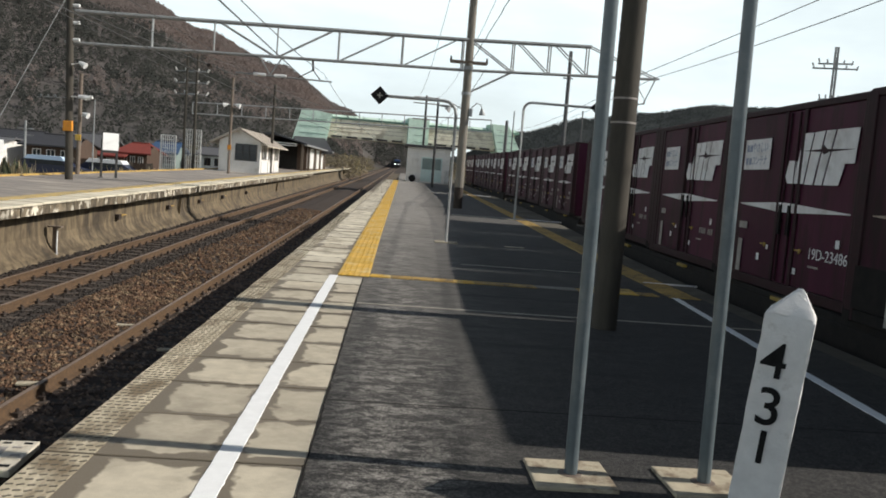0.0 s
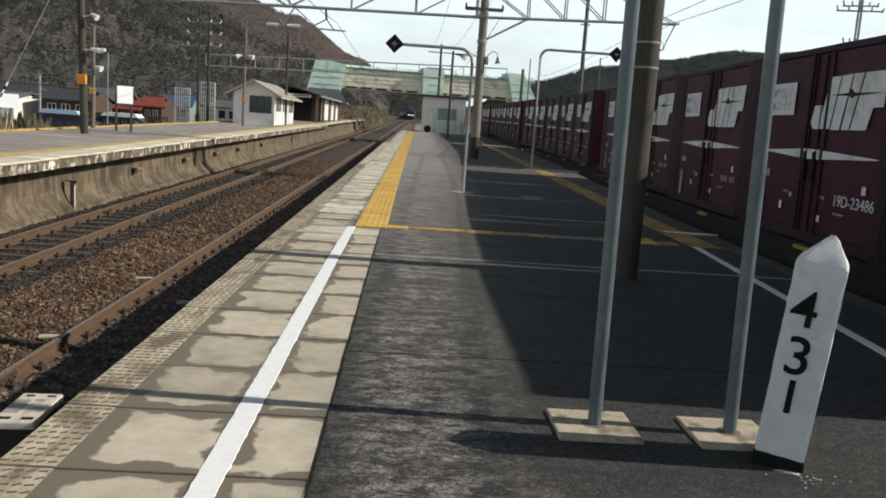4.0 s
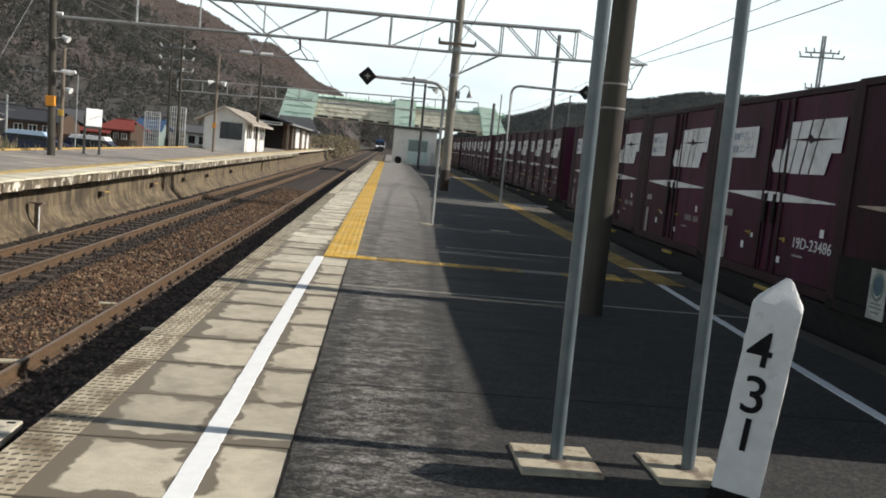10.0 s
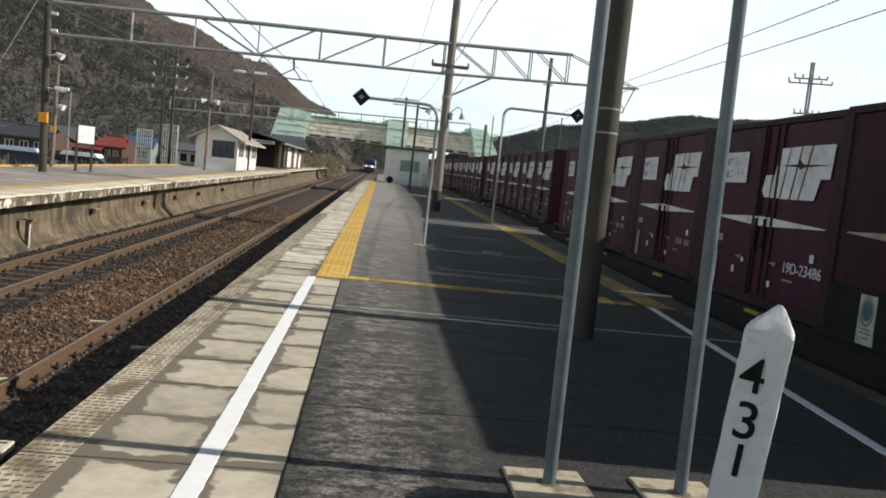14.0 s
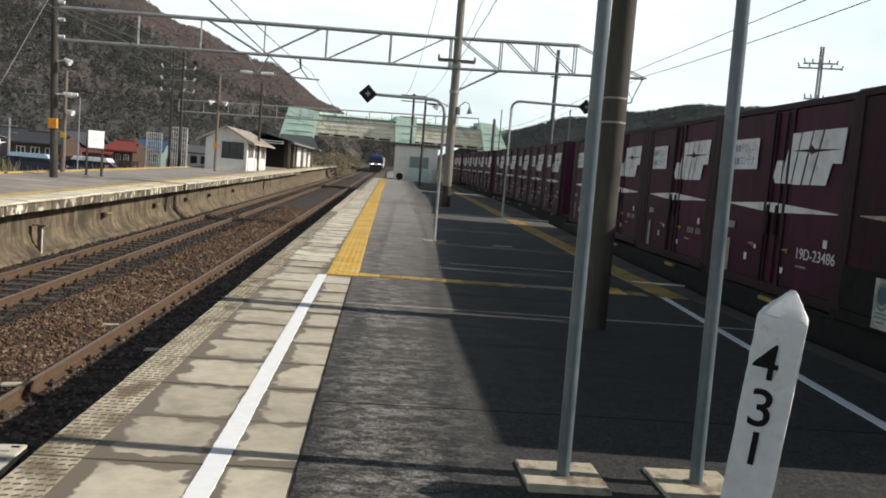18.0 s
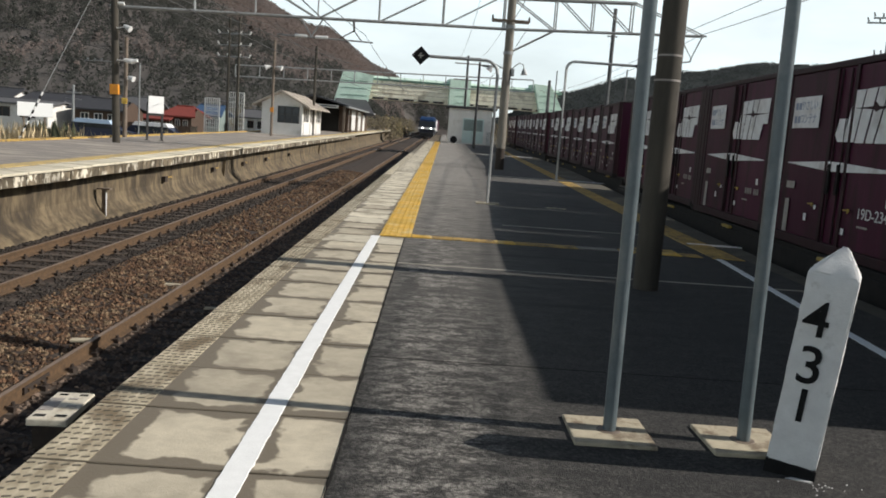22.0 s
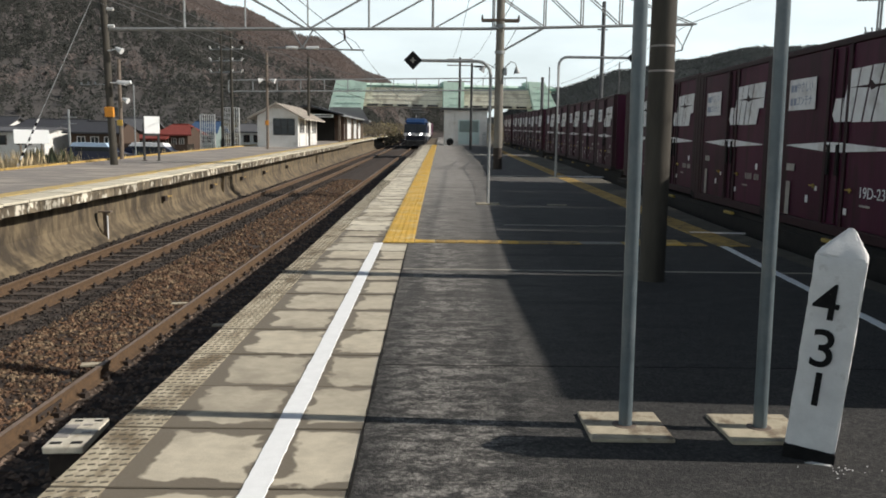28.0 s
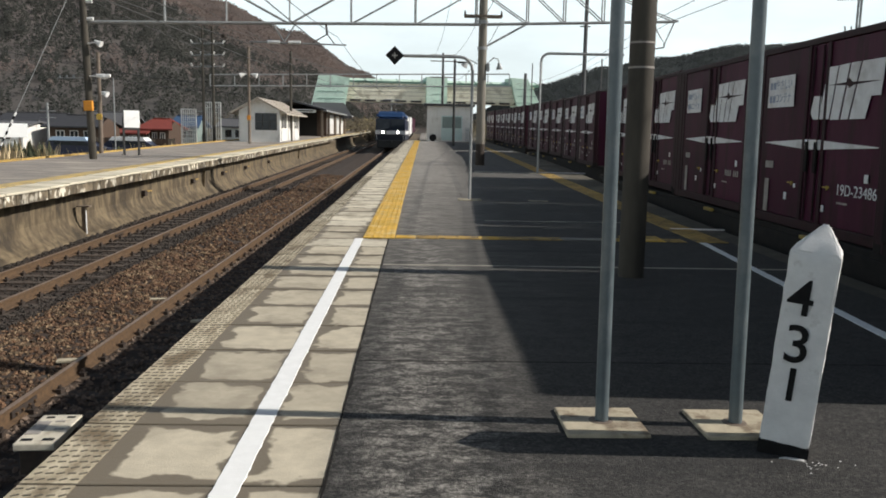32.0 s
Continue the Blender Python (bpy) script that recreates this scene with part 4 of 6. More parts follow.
part("floodlight", lamp, "galv", m2, "small bell-shaped lamp")
bm = B(); box(bm, 0.16, 0.29, -0.15, 0.05, 3.72, 4.02, 0.02); part("switch_box", bm, "galv", m2)

portal = thing("portal_beam", pose(3.1, TY, 0, 0, 0, 9.6) @ pose(-3.1, 0, 0), "grey lattice portal beam across the tracks", "beam")
XL, XR, XT = -11.6, 8.5, 11.65


def lower(x):
    return 5.24 + (x + 11.4) * 0.037 + max(0.0, x - 3.1) * 0.02


def upper(x):
    return 6.36 + (x + 11.4) * 0.042 + max(0.0, x - 3.1) * 0.015


for nm, f, a, b, r in (("upper_chord", upper, XL, XR, 0.055), ("lower_chord", lower, XL, XT, 0.042)):
    for d in (-0.14, 0.14):
        bm = B()
        rod(bm, (a, d, f(a)), (3.1, d, f(3.1)), r, n=6)
        rod(bm, (3.1, d, f(3.1)), (b, d, f(b)), r, n=6)
        part(nm, bm, "galv", portal)
posts = [-8.64, -6.45, -4.14, -1.82, 0.67, 3.1, 5.2, 6.75, 8.4]
for i, x in enumerate(posts):
    for d in (-0.14, 0.14):
        bm = B()
        rod(bm, (x, d, lower(x)), (x, d, upper(x)), 0.03, n=6)
        part("post", bm, "galv", portal)
for a, b in ((-6.3, -4.2), (-2.0, -4.1), (0.4, -1.8), (2.9, 0.7), (3.4, 5.2), (5.4, 6.75), (7.0, 8.4), (8.5, 11.6)):
    for d in (-0.14, 0.14):
        bm = B()
        rod(bm, (a, d, upper(a)), (b, d, lower(b)), 0.026, n=6)
        part("diagonal", bm, "galv", portal)
for x in posts:
    bm = B()
    rod(bm, (x, -0.14, lower(x)), (x, 0.14, lower(x)), 0.025, n=6)
    part("tie", bm, "galv", portal)
bm = B()
rod(bm, (3.35, 0, 4.85), (5.2, 0, lower(5.2)), 0.04, n=8)
part("knee_brace", bm, "galv", portal)
bm = B()
tube(bm, [(10.65, 0, lower(10.65)), (10.75, 0, 5.9), (11.15, 0, 5.34), (11.55, 0, lower(11.55))], 0.03, 6)
rod(bm, (11.15, 0, 5.36), (11.13, 0, 5.2), 0.04, n=6)
part("hanger", bm, "galv", portal)
bm = B()
rod(bm, (11.13, 0, 5.2), (10.3, 0, 5.05), 0.025, n=6)
for x in (10.68, 10.5):
    rod(bm, (x, 0, 5.14 - (10.68 - x) * 0.24), (x - 0.08, 0, 5.12 - (10.68 - x) * 0.24), 0.09, n=10)
part("insulator", bm, "clip", portal, "dark ribbed insulator")


def cantilever(x, half, y):
    t = thing("wire_hanger", pose(x, y, 0), "bracket with white insulators that holds the contact wire", "bracket")
    z = 4.80
    bm = B()
    rod(bm, (-half * 1.3, 0, z), (half * 2.35, 0, z - 0.05), 0.03, n=8)
    part("steady_arm", bm, "galv", t)
    for s in (-1, 1):
        bm = B()
        rod(bm, (0, 0, z + 0.02), (s * 0.42, 0, lower(x) - 0.02), 0.028, n=6)
        part("strut", bm, "galv", t)
        bm = B()
        rod(bm, (s * 0.16, 0, z), (s * 0.62, 0, z + 0.01), 0.065, n=10)
        part("insulator", bm, "white", t, "white ribbed insulator")
    return t


cantilever(-4.25, 1.0, TY - 1.22)
bm = B()
rod(bm, (-2.7, TY - 0.95, lower(-2.7)), (-2.66, TY - 0.95, lower(-2.7) - 0.42), 0.04, n=6)
rod(bm, (-2.66, TY - 0.95, lower(-2.7) - 0.4), (-2.35, TY - 1.1, lower(-2.7) - 0.78), 0.022, n=6)
rod(bm, (-2.66, TY - 0.95, lower(-2.7) - 0.4), (-3.2, TY - 1.1, lower(-2.7) - 0.74), 0.022, n=6)
t = thing("wire_clamp", pose(0, 0, 0), "small dark insulator hanging from the beam", "insulator")
part("string", bm, "clip", t)


def wire(pts, r=0.012, label="thin overhead wire along the tracks", material="wire"):
    t = thing("overhead_wire", pose(0, 0, 0), label, "wire", "overhead wires")
    part("strand", tube(B(), pts, r, 5), material, t)


def sag(p, q, drop, n=10):
    p, q = Vector(p), Vector(q)
    return [p.lerp(q, i / n) - Vector((0, 0, drop * 4 * (i / n) * (1 - i / n))) for i in range(n + 1)]


# contact and carrying wires over both tracks, feeders on the masts
for centre, off in ((NEAR, -0.12), (FAR, -0.12)):
    for z, drop, r in ((4.03, 0.0, 0.015), (4.9, 0.55, 0.011)):
        wire(sag((centre + off, -12, z), (centre + off + bend(TY), TY, z + rise(TY)), drop), r)
        wire(sag((centre + off + bend(TY), TY, z + rise(TY)), W(centre + off, 76, z), drop), r)
        wire(sag(W(centre + off, 76, z), W(centre + off, 130, z), drop), r)
for dx, z, y0 in ((-0.93, 8.47, -12), (0.90, 8.47, -12), (0.68, 5.66, -12)):
    if z > 7:
        wire(sag((3.3 + dx * 1.2, y0, z + 0.6), (3.4 + dx, TY, z + 0.25), 0.6), 0.016)
    else:
        wire([(2.32 + 1.16 * k / 40 + 0.012 * math.sin(k * 1.9), -12 + 46 * k / 40, 5.0 + 1.14 * k / 40 + 0.012 * math.sin(k * 2.7)) for k in range(41)], 0.012, "slack twisted cable to the cross arm")
    wire(sag((3.4 + dx, TY, z + 0.25), W(2.6 + dx, 86, 8.42 if z > 7 else 6.22), 1.0), 0.011)
for z0, z1, x0, x1 in ((6.9, 6.6, -9.2, -7.2), (7.3, 5.6, -10.8, -10.9)):
    wire(sag((x0, -12, z0), (x1, TY + 30, z1), 0.4), 0.011)
for x, z, up in ((10.9, 6.1, 0.9), (10.53, 6.29, 0.75)):
    wire(sag((x - 0.4 if up > 0.8 else x + 0.1, -12, z + up), (x, TY, z), 0.5 if up > 0.8 else 0.1), 0.012, "thin wire above the freight train")
    wire(sag((x, TY, z), (x + 1.5, 95, z + 0.8), 0.8), 0.011, "thin wire above the freight train")
wire(sag((-11.1, 31.3, 6.41), (-10.34, 50, 6.85), 0.05), 0.022, "stay wire with a dark insulator from the old mast")
wire(sag((-10.34, 50, 6.85), (-4.91, 90, 7.34), 0.2), 0.024, "stay wire with a dark insulator from the old mast")
t = thing("wire_insulator", pose(-10.34, 50, 6.85), "dark ribbed insulator in a stay wire", "insulator")
for k in range(4):
    bm = B(); rod(bm, (0, 0.16 * k - 0.3, -0.06), (0.01, 0.16 * k - 0.22, -0.06), 0.12, n=10); part("disc", bm, "clip", t)
wire(sag((-35.0, 66, 7.96), (-14.7, 61, 4.68), 0.3), 0.024, "wire slung across from the houses")
wire(sag((-24.0, 66, 5.4), (-11.9, 61, 4.02), 0.2), 0.022, "wire slung across from the houses")


# ---- the opposite platform ----
def old_mast(x, y, h, r, label, box_z=1.75):
    t = mast(x, y, 0.1, h, r, "mast", label)
    t.matrix_world = at(x, y, 0.1) @ pose(0, 0, 0, 0, -1.7, 0)
    bm = B()
    box(bm, -r - 0.02, r + 0.02, -r - 0.04, -r * 0.2, box_z, box_z + 0.36, 0.02)
    part("warning_box", bm, "orange", t, "orange box strapped to the mast")
    return t


lm = old_mast(-11.27, 31.4, 8.6, 0.14, "dark brown old mast with an orange box and lamps")
for z, dx in ((4.12, 0.5),):
    bm = B()
    rod(bm, (0.1, -0.1, z), (dx - 0.1, -0.12, z + 0.05), 0.02, n=6)
    rod(bm, (dx - 0.12, -0.12, z + 0.10), (dx + 0.12, -0.16, z - 0.04), 0.04, 0.12, 12)
    part("bell_lamp", bm, "white", lm, "white bell-shaped lamp")
bm = B()
rod(bm, (0.1, -0.1, 2.98), (0.42, -0.11, 2.98), 0.02, n=6)
rod(bm, (0.36, -0.11, 3.0), (0.66, -0.12, 2.95), 0.06, 0.10, 12)
rod(bm, (0.66, -0.12, 2.95), (0.86, -0.13, 2.99), 0.085, 0.06, 12)
part("camera_housing", bm, "white", lm, "white tubular lamp housing")
for z in (5.0, 5.6, 6.2):
    bm = B()
    rod(bm, (0.12, 0, z), (0.34, 0, z), 0.06, n=10)
    part("insulator", bm, "white", lm)
bm = B()
for k in range(3):
    rod(bm, (-0.5 - 0.25 * k, 0, 2.95), (-0.5 - 0.25 * k, 0, 3.03), 0.035, n=8)
rod(bm, (-1.1, 0, 2.93), (0, 0, 2.93), 0.015, n=6)
part("side_arm", bm, "galv", lm)
t = mast(-12.9, 36.5, 0.1, 4.2, 0.09, "mast_steel", "thin steel pole with a yellow plate behind the old mast", name="side_pole")
bm = B(); box(bm, -0.12, 0.12, -0.13, -0.09, 1.42, 1.66, 0.01); part("plate", bm, "yellow", t, "yellow plate")
bm = B()
rod(bm, (0.08, -0.05, 2.45), (0.2, -0.1, 2.5), 0.02, n=6)
rod(bm, (0.14, -0.1, 2.56), (0.40, -0.16, 2.46), 0.04, 0.13, 12)
part("bell_lamp", bm, "white", t, "white bell-shaped lamp")
t = mast(-14.3, 42, -0.45, 3.95, 0.035, "galv", "slim grey pole on the bank behind the opposite platform", name="side_pole")

guy = thing("guy_wire", pose(0, 0, 0), "stay wire with a black and white striped sleeve", "wire")
g0, g1 = Vector((-13.6, 29.0, -0.05)), Vector((-11.15, 31.2, 7.0))
part("strand", rod(B(), g0, g1, 0.012, n=6), "galv", guy)
for k in range(14):
    a, b = 0.03 + 0.018 * k, 0.048 + 0.018 * k
    bm = B()
    rod(bm, g0.lerp(g1, a), g0.lerp(g1, b), 0.034, n=8)
    part("sleeve_ring", bm, "white" if k % 2 else "black", guy)

board = thing("name_board", at(-11.2, 35.2, 0.1, 38), "blank white notice board on two dark posts", "board")
for x in (-0.28, 0.32):
    bm = B(); box(bm, x - 0.04, x + 0.04, -0.04, 0.04, -0.02, 1.55, 0.006); part("post", bm, "dark", board)
    bm = B(); box(bm, x - 0.1, x + 0.1, -0.08, 0.08, -0.02, 0.02); part("foot", bm, "dark", board)
bm = B(); box(bm, -0.28, 0.36, -0.07, -0.045, 1.12, 1.82, 0.01); part("panel", bm, "white_line", board, "white sunlit panel")
bm = B(); box(bm, -0.29, 0.37, -0.045, -0.02, 1.02, 1.86, 0.01); part("frame", bm, "dark", board)


def window(parent, x0, x1, z0, z1, y, cols=2, rows=1, frame_mat="dark"):
    """A window in a wall that faces -y."""
    w = B()
    box(w, x0, x1, y - 0.01, y + 0.04, z0, z1)
    pane = part("window", w, "glass_dark", parent, "dark window")
    f = B()
    for k in range(cols + 1):
        x = x0 + (x1 - x0) * k / cols
        box(f, x - 0.03, x + 0.03, y - 0.04, y, z0, z1)
    for k in range(rows + 1):
        z = z0 + (z1 - z0) * k / rows
        box(f, x0 - 0.03, x1 + 0.03, y - 0.045, y - 0.004, z - 0.03, z + 0.03)
    part("frame", f, frame_mat, pane)
    return pane


def window_side(parent, y0, y1, z0, z1, x, cols=2, frame_mat="dark"):
    """A window in a wall that faces +x."""
    w = B()
    box(w, x - 0.04, x + 0.01, y0, y1, z0, z1)
    pane = part("window", w, "glass_dark", parent, "dark window")
    f = B()
    for k in range(cols + 1):
        y = y0 + (y1 - y0) * k / cols
        box(f, x, x + 0.04, y - 0.04, y + 0.04, z0, z1)
    for z in (z0, z1):
        box(f, x + 0.004, x + 0.045, y0, y1, z - 0.03, z + 0.03)
    part("frame", f, frame_mat, pane)


# waiting room
wr = thing("waiting_room", at(-10.68, 59.4, 0.1), "white waiting room with a grey gable roof", "shelter")
bm = B()
plate(bm, [(-1.4, 0, 0), (1.4, 0, 0), (1.4, 0, 2.15), (0, 0, 2.95), (-1.4, 0, 2.15)], 9.2, (0, 1, 0))
part("wall", bm, "wall", wr, "cream plastered wall")
for s in (-1, 1):
    bm = B()
    plate(bm, [(0, -0.45, 3.05), (s * 2.0, -0.45, 1.98), (s * 2.0, -0.45, 1.88), (0, -0.45, 2.93)], 10.2, (0, 1, 0))
    rf = part("roof", bm, "roof", wr, "weathered grey metal roof")
    for k in range(9):
        bm = B()
        rod(bm, (0, -0.4 + 1.2 * k, 3.06), (s * 2.0, -0.4 + 1.2 * k, 1.99), 0.02, n=4)
        part("seam", bm, "roof", rf)
window(wr, -0.25, 1.2, 0.85, 1.95, 0, 3, 2)
for k in range(3):
    window_side(wr, 0.7 + 2.9 * k, 2.9 + 2.9 * k, 0.95, 2.0, 1.4, 3, "wall")
    bm = B(); box(bm, 1.41, 1.46, 0.7 + 2.9 * k, 2.2 + 2.9 * k, 0.05, 0.85, 0.01); part("panel", bm, "white", wr, "bright white lower panel")
bm = B(); box(bm, 1.41, 1.45, -0.05, 0.12, 0, 2.1); part("corner_post", bm, "white", wr)

t = mast(-10.25, 54, 0.1, 6.0, 0.09, "mast_steel", "thin brown pole in front of the waiting room", name="side_pole")
bm = B(); box(bm, -0.12, 0.12, -0.13, -0.09, 1.5, 1.8, 0.01); part("plate", bm, "orange", t, "yellow plate")
for dx in (-0.5, 0.55):
    bm = B(); rod(bm, (dx * 0.4, -0.1, 4.35), (dx, -0.14, 4.25), 0.05, 0.16, 10); part("bell_lamp", bm, "white", t, "white bell-shaped lamp")
mast(-9.2, 64, 0.1, 6.6, 0.11, "mast", "brown mast beside the waiting room")

# station canopy and building behind it
st = thing("station_building", at(-9.2, 78, 0.1), "low station building with a dark canopy on posts", "building")
bm = B(); box(bm, -4.5, 0.3, 6.0, 26, 0, 2.6); part("wall", bm, "wood_wall", st, "brown boarded wall")
bm = B(); box(bm, 0.31, 0.4, 6.5, 14, 0.3, 2.3); part("wall_panel", bm, "white", st, "white wall panel")
bm = B(); box(bm, 0.31, 0.4, 15, 22, 0.3, 2.3); part("wall_panel", bm, "white", st, "white wall panel")
bm = B(); plate(bm, [(-5.4, -1, 2.75), (-2.0, -1, 3.35), (1.1, -1, 2.55), (1.1, -1, 2.42), (-2.0, -1, 3.2), (-5.4, -1, 2.6)], 29, (0, 1, 0)); part("roof", bm, "roof_dark", st, "dark sheet roof")
bm = B(); box(bm, 0.9, 1.15, -1, 28, 2.36, 2.5); part("gutter", bm, "galv", st)
for y in (0.0, 5.5, 11, 16.5, 22):
    bm = B(); box(bm, 0.5, 0.7, y, y + 0.2, 0, 2.5); part("post", bm, "mast_steel", st)
# the dark inside of the building is a flat black panel before the wall
bm = B(); box(bm, -3.6, -0.6, 5.9, 5.98, 0.1, 2.4); part("doorway", bm, "grime_shade", st, "black panel painted as the dark inside of an open doorway")
bm = B(); box(bm, -1.8, 0.1, -0.3, -0.2, 2.25, 2.55, 0.02); sg = part("hanging_sign", bm, "white", st, "small hanging sign with unreadable writing")
bm = B(); box(bm, -1.6, -0.1, -0.32, -0.3, 2.35, 2.44); part("writing", bm, "dark", sg)

# second portal further on
p2 = thing("portal_beam", pose(0, 66, 0), "grey lattice portal beam far down the line", "beam")
for z0, z1 in ((4.75, 4.9), (5.6, 5.9)):
    bm = B(); rod(bm, (-15, 0, z0), (8.5, 4, z1 + 0.5), 0.05, n=6); part("chord", bm, "galv", p2)
for k in range(14):
    x = -15 + 23.5 * k / 13
    bm = B(); rod(bm, (x, 4 * k / 13, 4.75 + 0.05 * k), (x, 4 * k / 13, 5.6 + 0.06 * k), 0.035, n=5); part("post", bm, "galv", p2)
for x in (-14.3, -13.6):
    t = thing("utility_pole", pose(x, 61, -1), "grey utility pole with insulators behind the platform", "pole")
    bm = B(); rod(bm, (0, 0, 0), (0, 0, 9.6), 0.11, 0.08); part("shaft", bm, "mast", t)
    for z in (6.8, 7.6, 8.4):
        bm = B(); rod(bm, (-0.8, 0, z), (0.8, 0, z + 0.1), 0.035, n=6); part("cross_arm", bm, "galv", t)
        for d in (-0.7, 0.7):
            bm = B(); rod(bm, (d, 0, z + 0.05), (d * 1.2, 0, z + 0.26), 0.06, n=6); part("insulator", bm, "wall", t, "white insulator")
for x0, x1, z1 in ((-19.7, -18.45, 3.15), (-17.65, -16.3, 3.78)):
    t = thing("lattice_frame", pose(0, 75, 0), "grey concrete lattice frame behind the platform", "frame")
    for k in range(8):
        x = x0 + (x1 - x0) * k / 7
        w = 0.05 if k in (0, 7) else 0.022
        bm = B(); box(bm, x - w, x + w, -0.05, 0.05, -1.5, z1); part("upright", bm, "wall", t)
    for k in range(9):
        z = 0.2 + (z1 - 0.2) * k / 8
        bm = B(); box(bm, x0, x1, -0.03, 0.03, z - 0.025, z + 0.025); part("rail", bm, "wall", t)


# ---- houses beyond ----
def house(x0, x1, y, d, z0, eave, top, wall, roof, label, hip=0.0):
    t = thing("house", pose(0, y, z0), label, "house")
    bm = B(); box(bm, x0, x1, 0, d, -1.5, eave); part("wall", bm, wall, t)
    ov, mid = 0.5, d / 2
    for s in (0, 1):
        ya, yb = (-ov, mid) if s == 0 else (d + ov, mid)
        bm = B()
        plate(bm, [(x0 - ov, ya, eave - 0.12), (x1 + ov, ya, eave - 0.12), (x1 + ov - hip, yb, top), (x0 - ov + hip, yb, top)], 0.14, (0, 0, 1))
        part("roof", bm, roof, t)
    for gx in (x0 + 0.02, x1 - 0.17):
        bm = B()
        plate(bm, [(gx, 0.05, eave), (gx, d, eave), (gx, mid, top - 0.1)], 0.15, (1, 0, 0))
        part("gable", bm, wall, t)
    bm = B(); box(bm, x0 - 0.4 + hip, x1 + 0.4 - hip, mid - 0.12, mid + 0.12, top + 0.04, top + 0.22, 0.03); part("ridge_cap", bm, roof, t)
    for k in range(3):
        a = x0 + (x1 - x0) * (0.14 + 0.28 * k)
        window(t, a, a + (x1 - x0) * 0.16, eave * 0.25, eave * 0.75, 0.0, 2, 1, "wood_wall" if wall != "wood_wall" else "wall")
    return t


house(-29.9, -25.8, 72, 5, 0.0, 1.45, 2.28, "wood_wall", "roof_dark", "brown boarded house with a dark tiled roof", 0.9)
house(-32.6, -27.9, 85, 6, 0.2, 1.15, 2.62, "wood_wall", "roof_slate", "dark house with a grey slate roof", 0.4)
house(-24.9, -22.3, 80, 5, 0.0, 1.35, 2.18, "wood_wall", "roof_red", "low house with a rust-red hipped roof", 0.9)
house(-28.6, -24.4, 79, 5, 0.0, 0.95, 1.45, "wood_wall", "roof_red", "long low shed with a dull red roof")
house(-25.4, -22.9, 92, 5, 0.2, 1.40, 2.45, "shutter", "roof_blue", "house with a bright blue roof", 0.3)
house(-20.9, -16.9, 95, 6, 0.2, 1.55, 2.3, "wall", "roof_slate", "white house with a blue-grey roof")
house(-45.0, -37.5, 92, 8, 0.0, 1.4, 2.7, "wood_wall", "roof_dark", "dark tiled house at the foot of the hill", 0.8)
house(-36.6, -32.4, 90, 6, 0.0, 1.3, 2.2, "wood_wall", "roof_slate", "grey-roofed house behind the others", 0.5)
house(-58.0, -48.0, 96, 8, 0.0, 1.6, 3.0, "wall", "roof_dark", "pale house with a dark tiled roof under the hill")
house(-38.6, -31.2, 70, 6, 0.0, 1.48, 1.72, "wall", "roof_slate", "long pale low-roofed building", 0.3)
fence = thing("board_fence", pose(0, 68, 0), "weathered brown board fence before the houses", "fence")
for k in range(16):
    bm = B(); box(bm, -26.4 + 0.5 * k, -25.92 + 0.5 * k, 0, 0.05, -1.6, 0.62 + 0.03 * math.sin(k * 2.7), 0.008); part("board", bm, "wood_wall" if k % 3 else "mast_steel", fence)
for k in range(6):
    bm = B(); box(bm, -26.4 + 1.58 * k, -26.28 + 1.58 * k, 0.06, 0.16, -1.6, 0.66); part("post", bm, "mast", fence)
# white panel on posts, standing in for a sunlit stretch of house wall
t = thing("billboard", pose(-27.5, 60, 0, 0, 0, 35), "white panel in place of a sunlit part of the building wall", "board")
bm = B(); box(bm, -1.15, 1.15, 0, 0.12, 0.62, 1.6, 0.02); part("panel", bm, "white_line", t)
for x in (-0.7, 0.65):
    bm = B(); box(bm, x - 0.06, x + 0.06, 0.13, 0.25, -1.6, 1.5); part("post", bm, "mast_steel", t)
t = thing("utility_box", pose(-26.7, 58, 0), "white cabinet below the sunlit wall panel", "cabinet")
bm = B(); box(bm, -0.35, 0.35, 0, 0.5, -1.5, 0.35, 0.03); part("body", bm, "white", t)


def parked_car(x, y, rz, paint, label):
    t = thing("parked_car", pose(x, y, -0.84 + rise(y) * 0.4, 0, 0, rz), label, "car", "cars behind the platform")
    bm = B(); plate(bm, [(-2.1, -0.8, 0.3), (2.1, -0.8, 0.3), (2.15, -0.8, 0.75), (1.2, -0.8, 0.9), (0.7, -0.8, 1.4), (-1.3, -0.8, 1.42), (-1.9, -0.8, 0.95), (-2.15, -0.8, 0.8)], 1.6, (0, 1, 0))
    bmesh.ops.bevel(bm, geom=bm.edges[:], offset=0.06, segments=2, affect="EDGES"); part("body", bm, "loco_navy", t, smooth=True)
    # sunlight on the car is painted in: pale roof over a navy body
    bm = B(); plate(bm, [(-1.52, -0.84, 1.22), (0.90, -0.84, 1.20), (0.70, -0.84, 1.45), (-1.3, -0.84, 1.47)], 1.68, (0, 1, 0)); part("roof", bm, paint, t, "roof painted pale for the sun on it")
    bm = B(); plate(bm, [(-1.2, -0.83, 0.95), (0.95, -0.83, 0.92), (0.62, -0.83, 1.33), (-1.1, -0.83, 1.35)], 1.66, (0, 1, 0)); part("window", bm, "glass_dark", t)
    for wx in (-1.35, 1.35):
        for wy in (-0.75, 0.75):
            bm = B(); rod(bm, (wx, wy - 0.1, 0.3), (wx, wy + 0.1, 0.3), 0.3, n=16); part("wheel", bm, "dark", t)


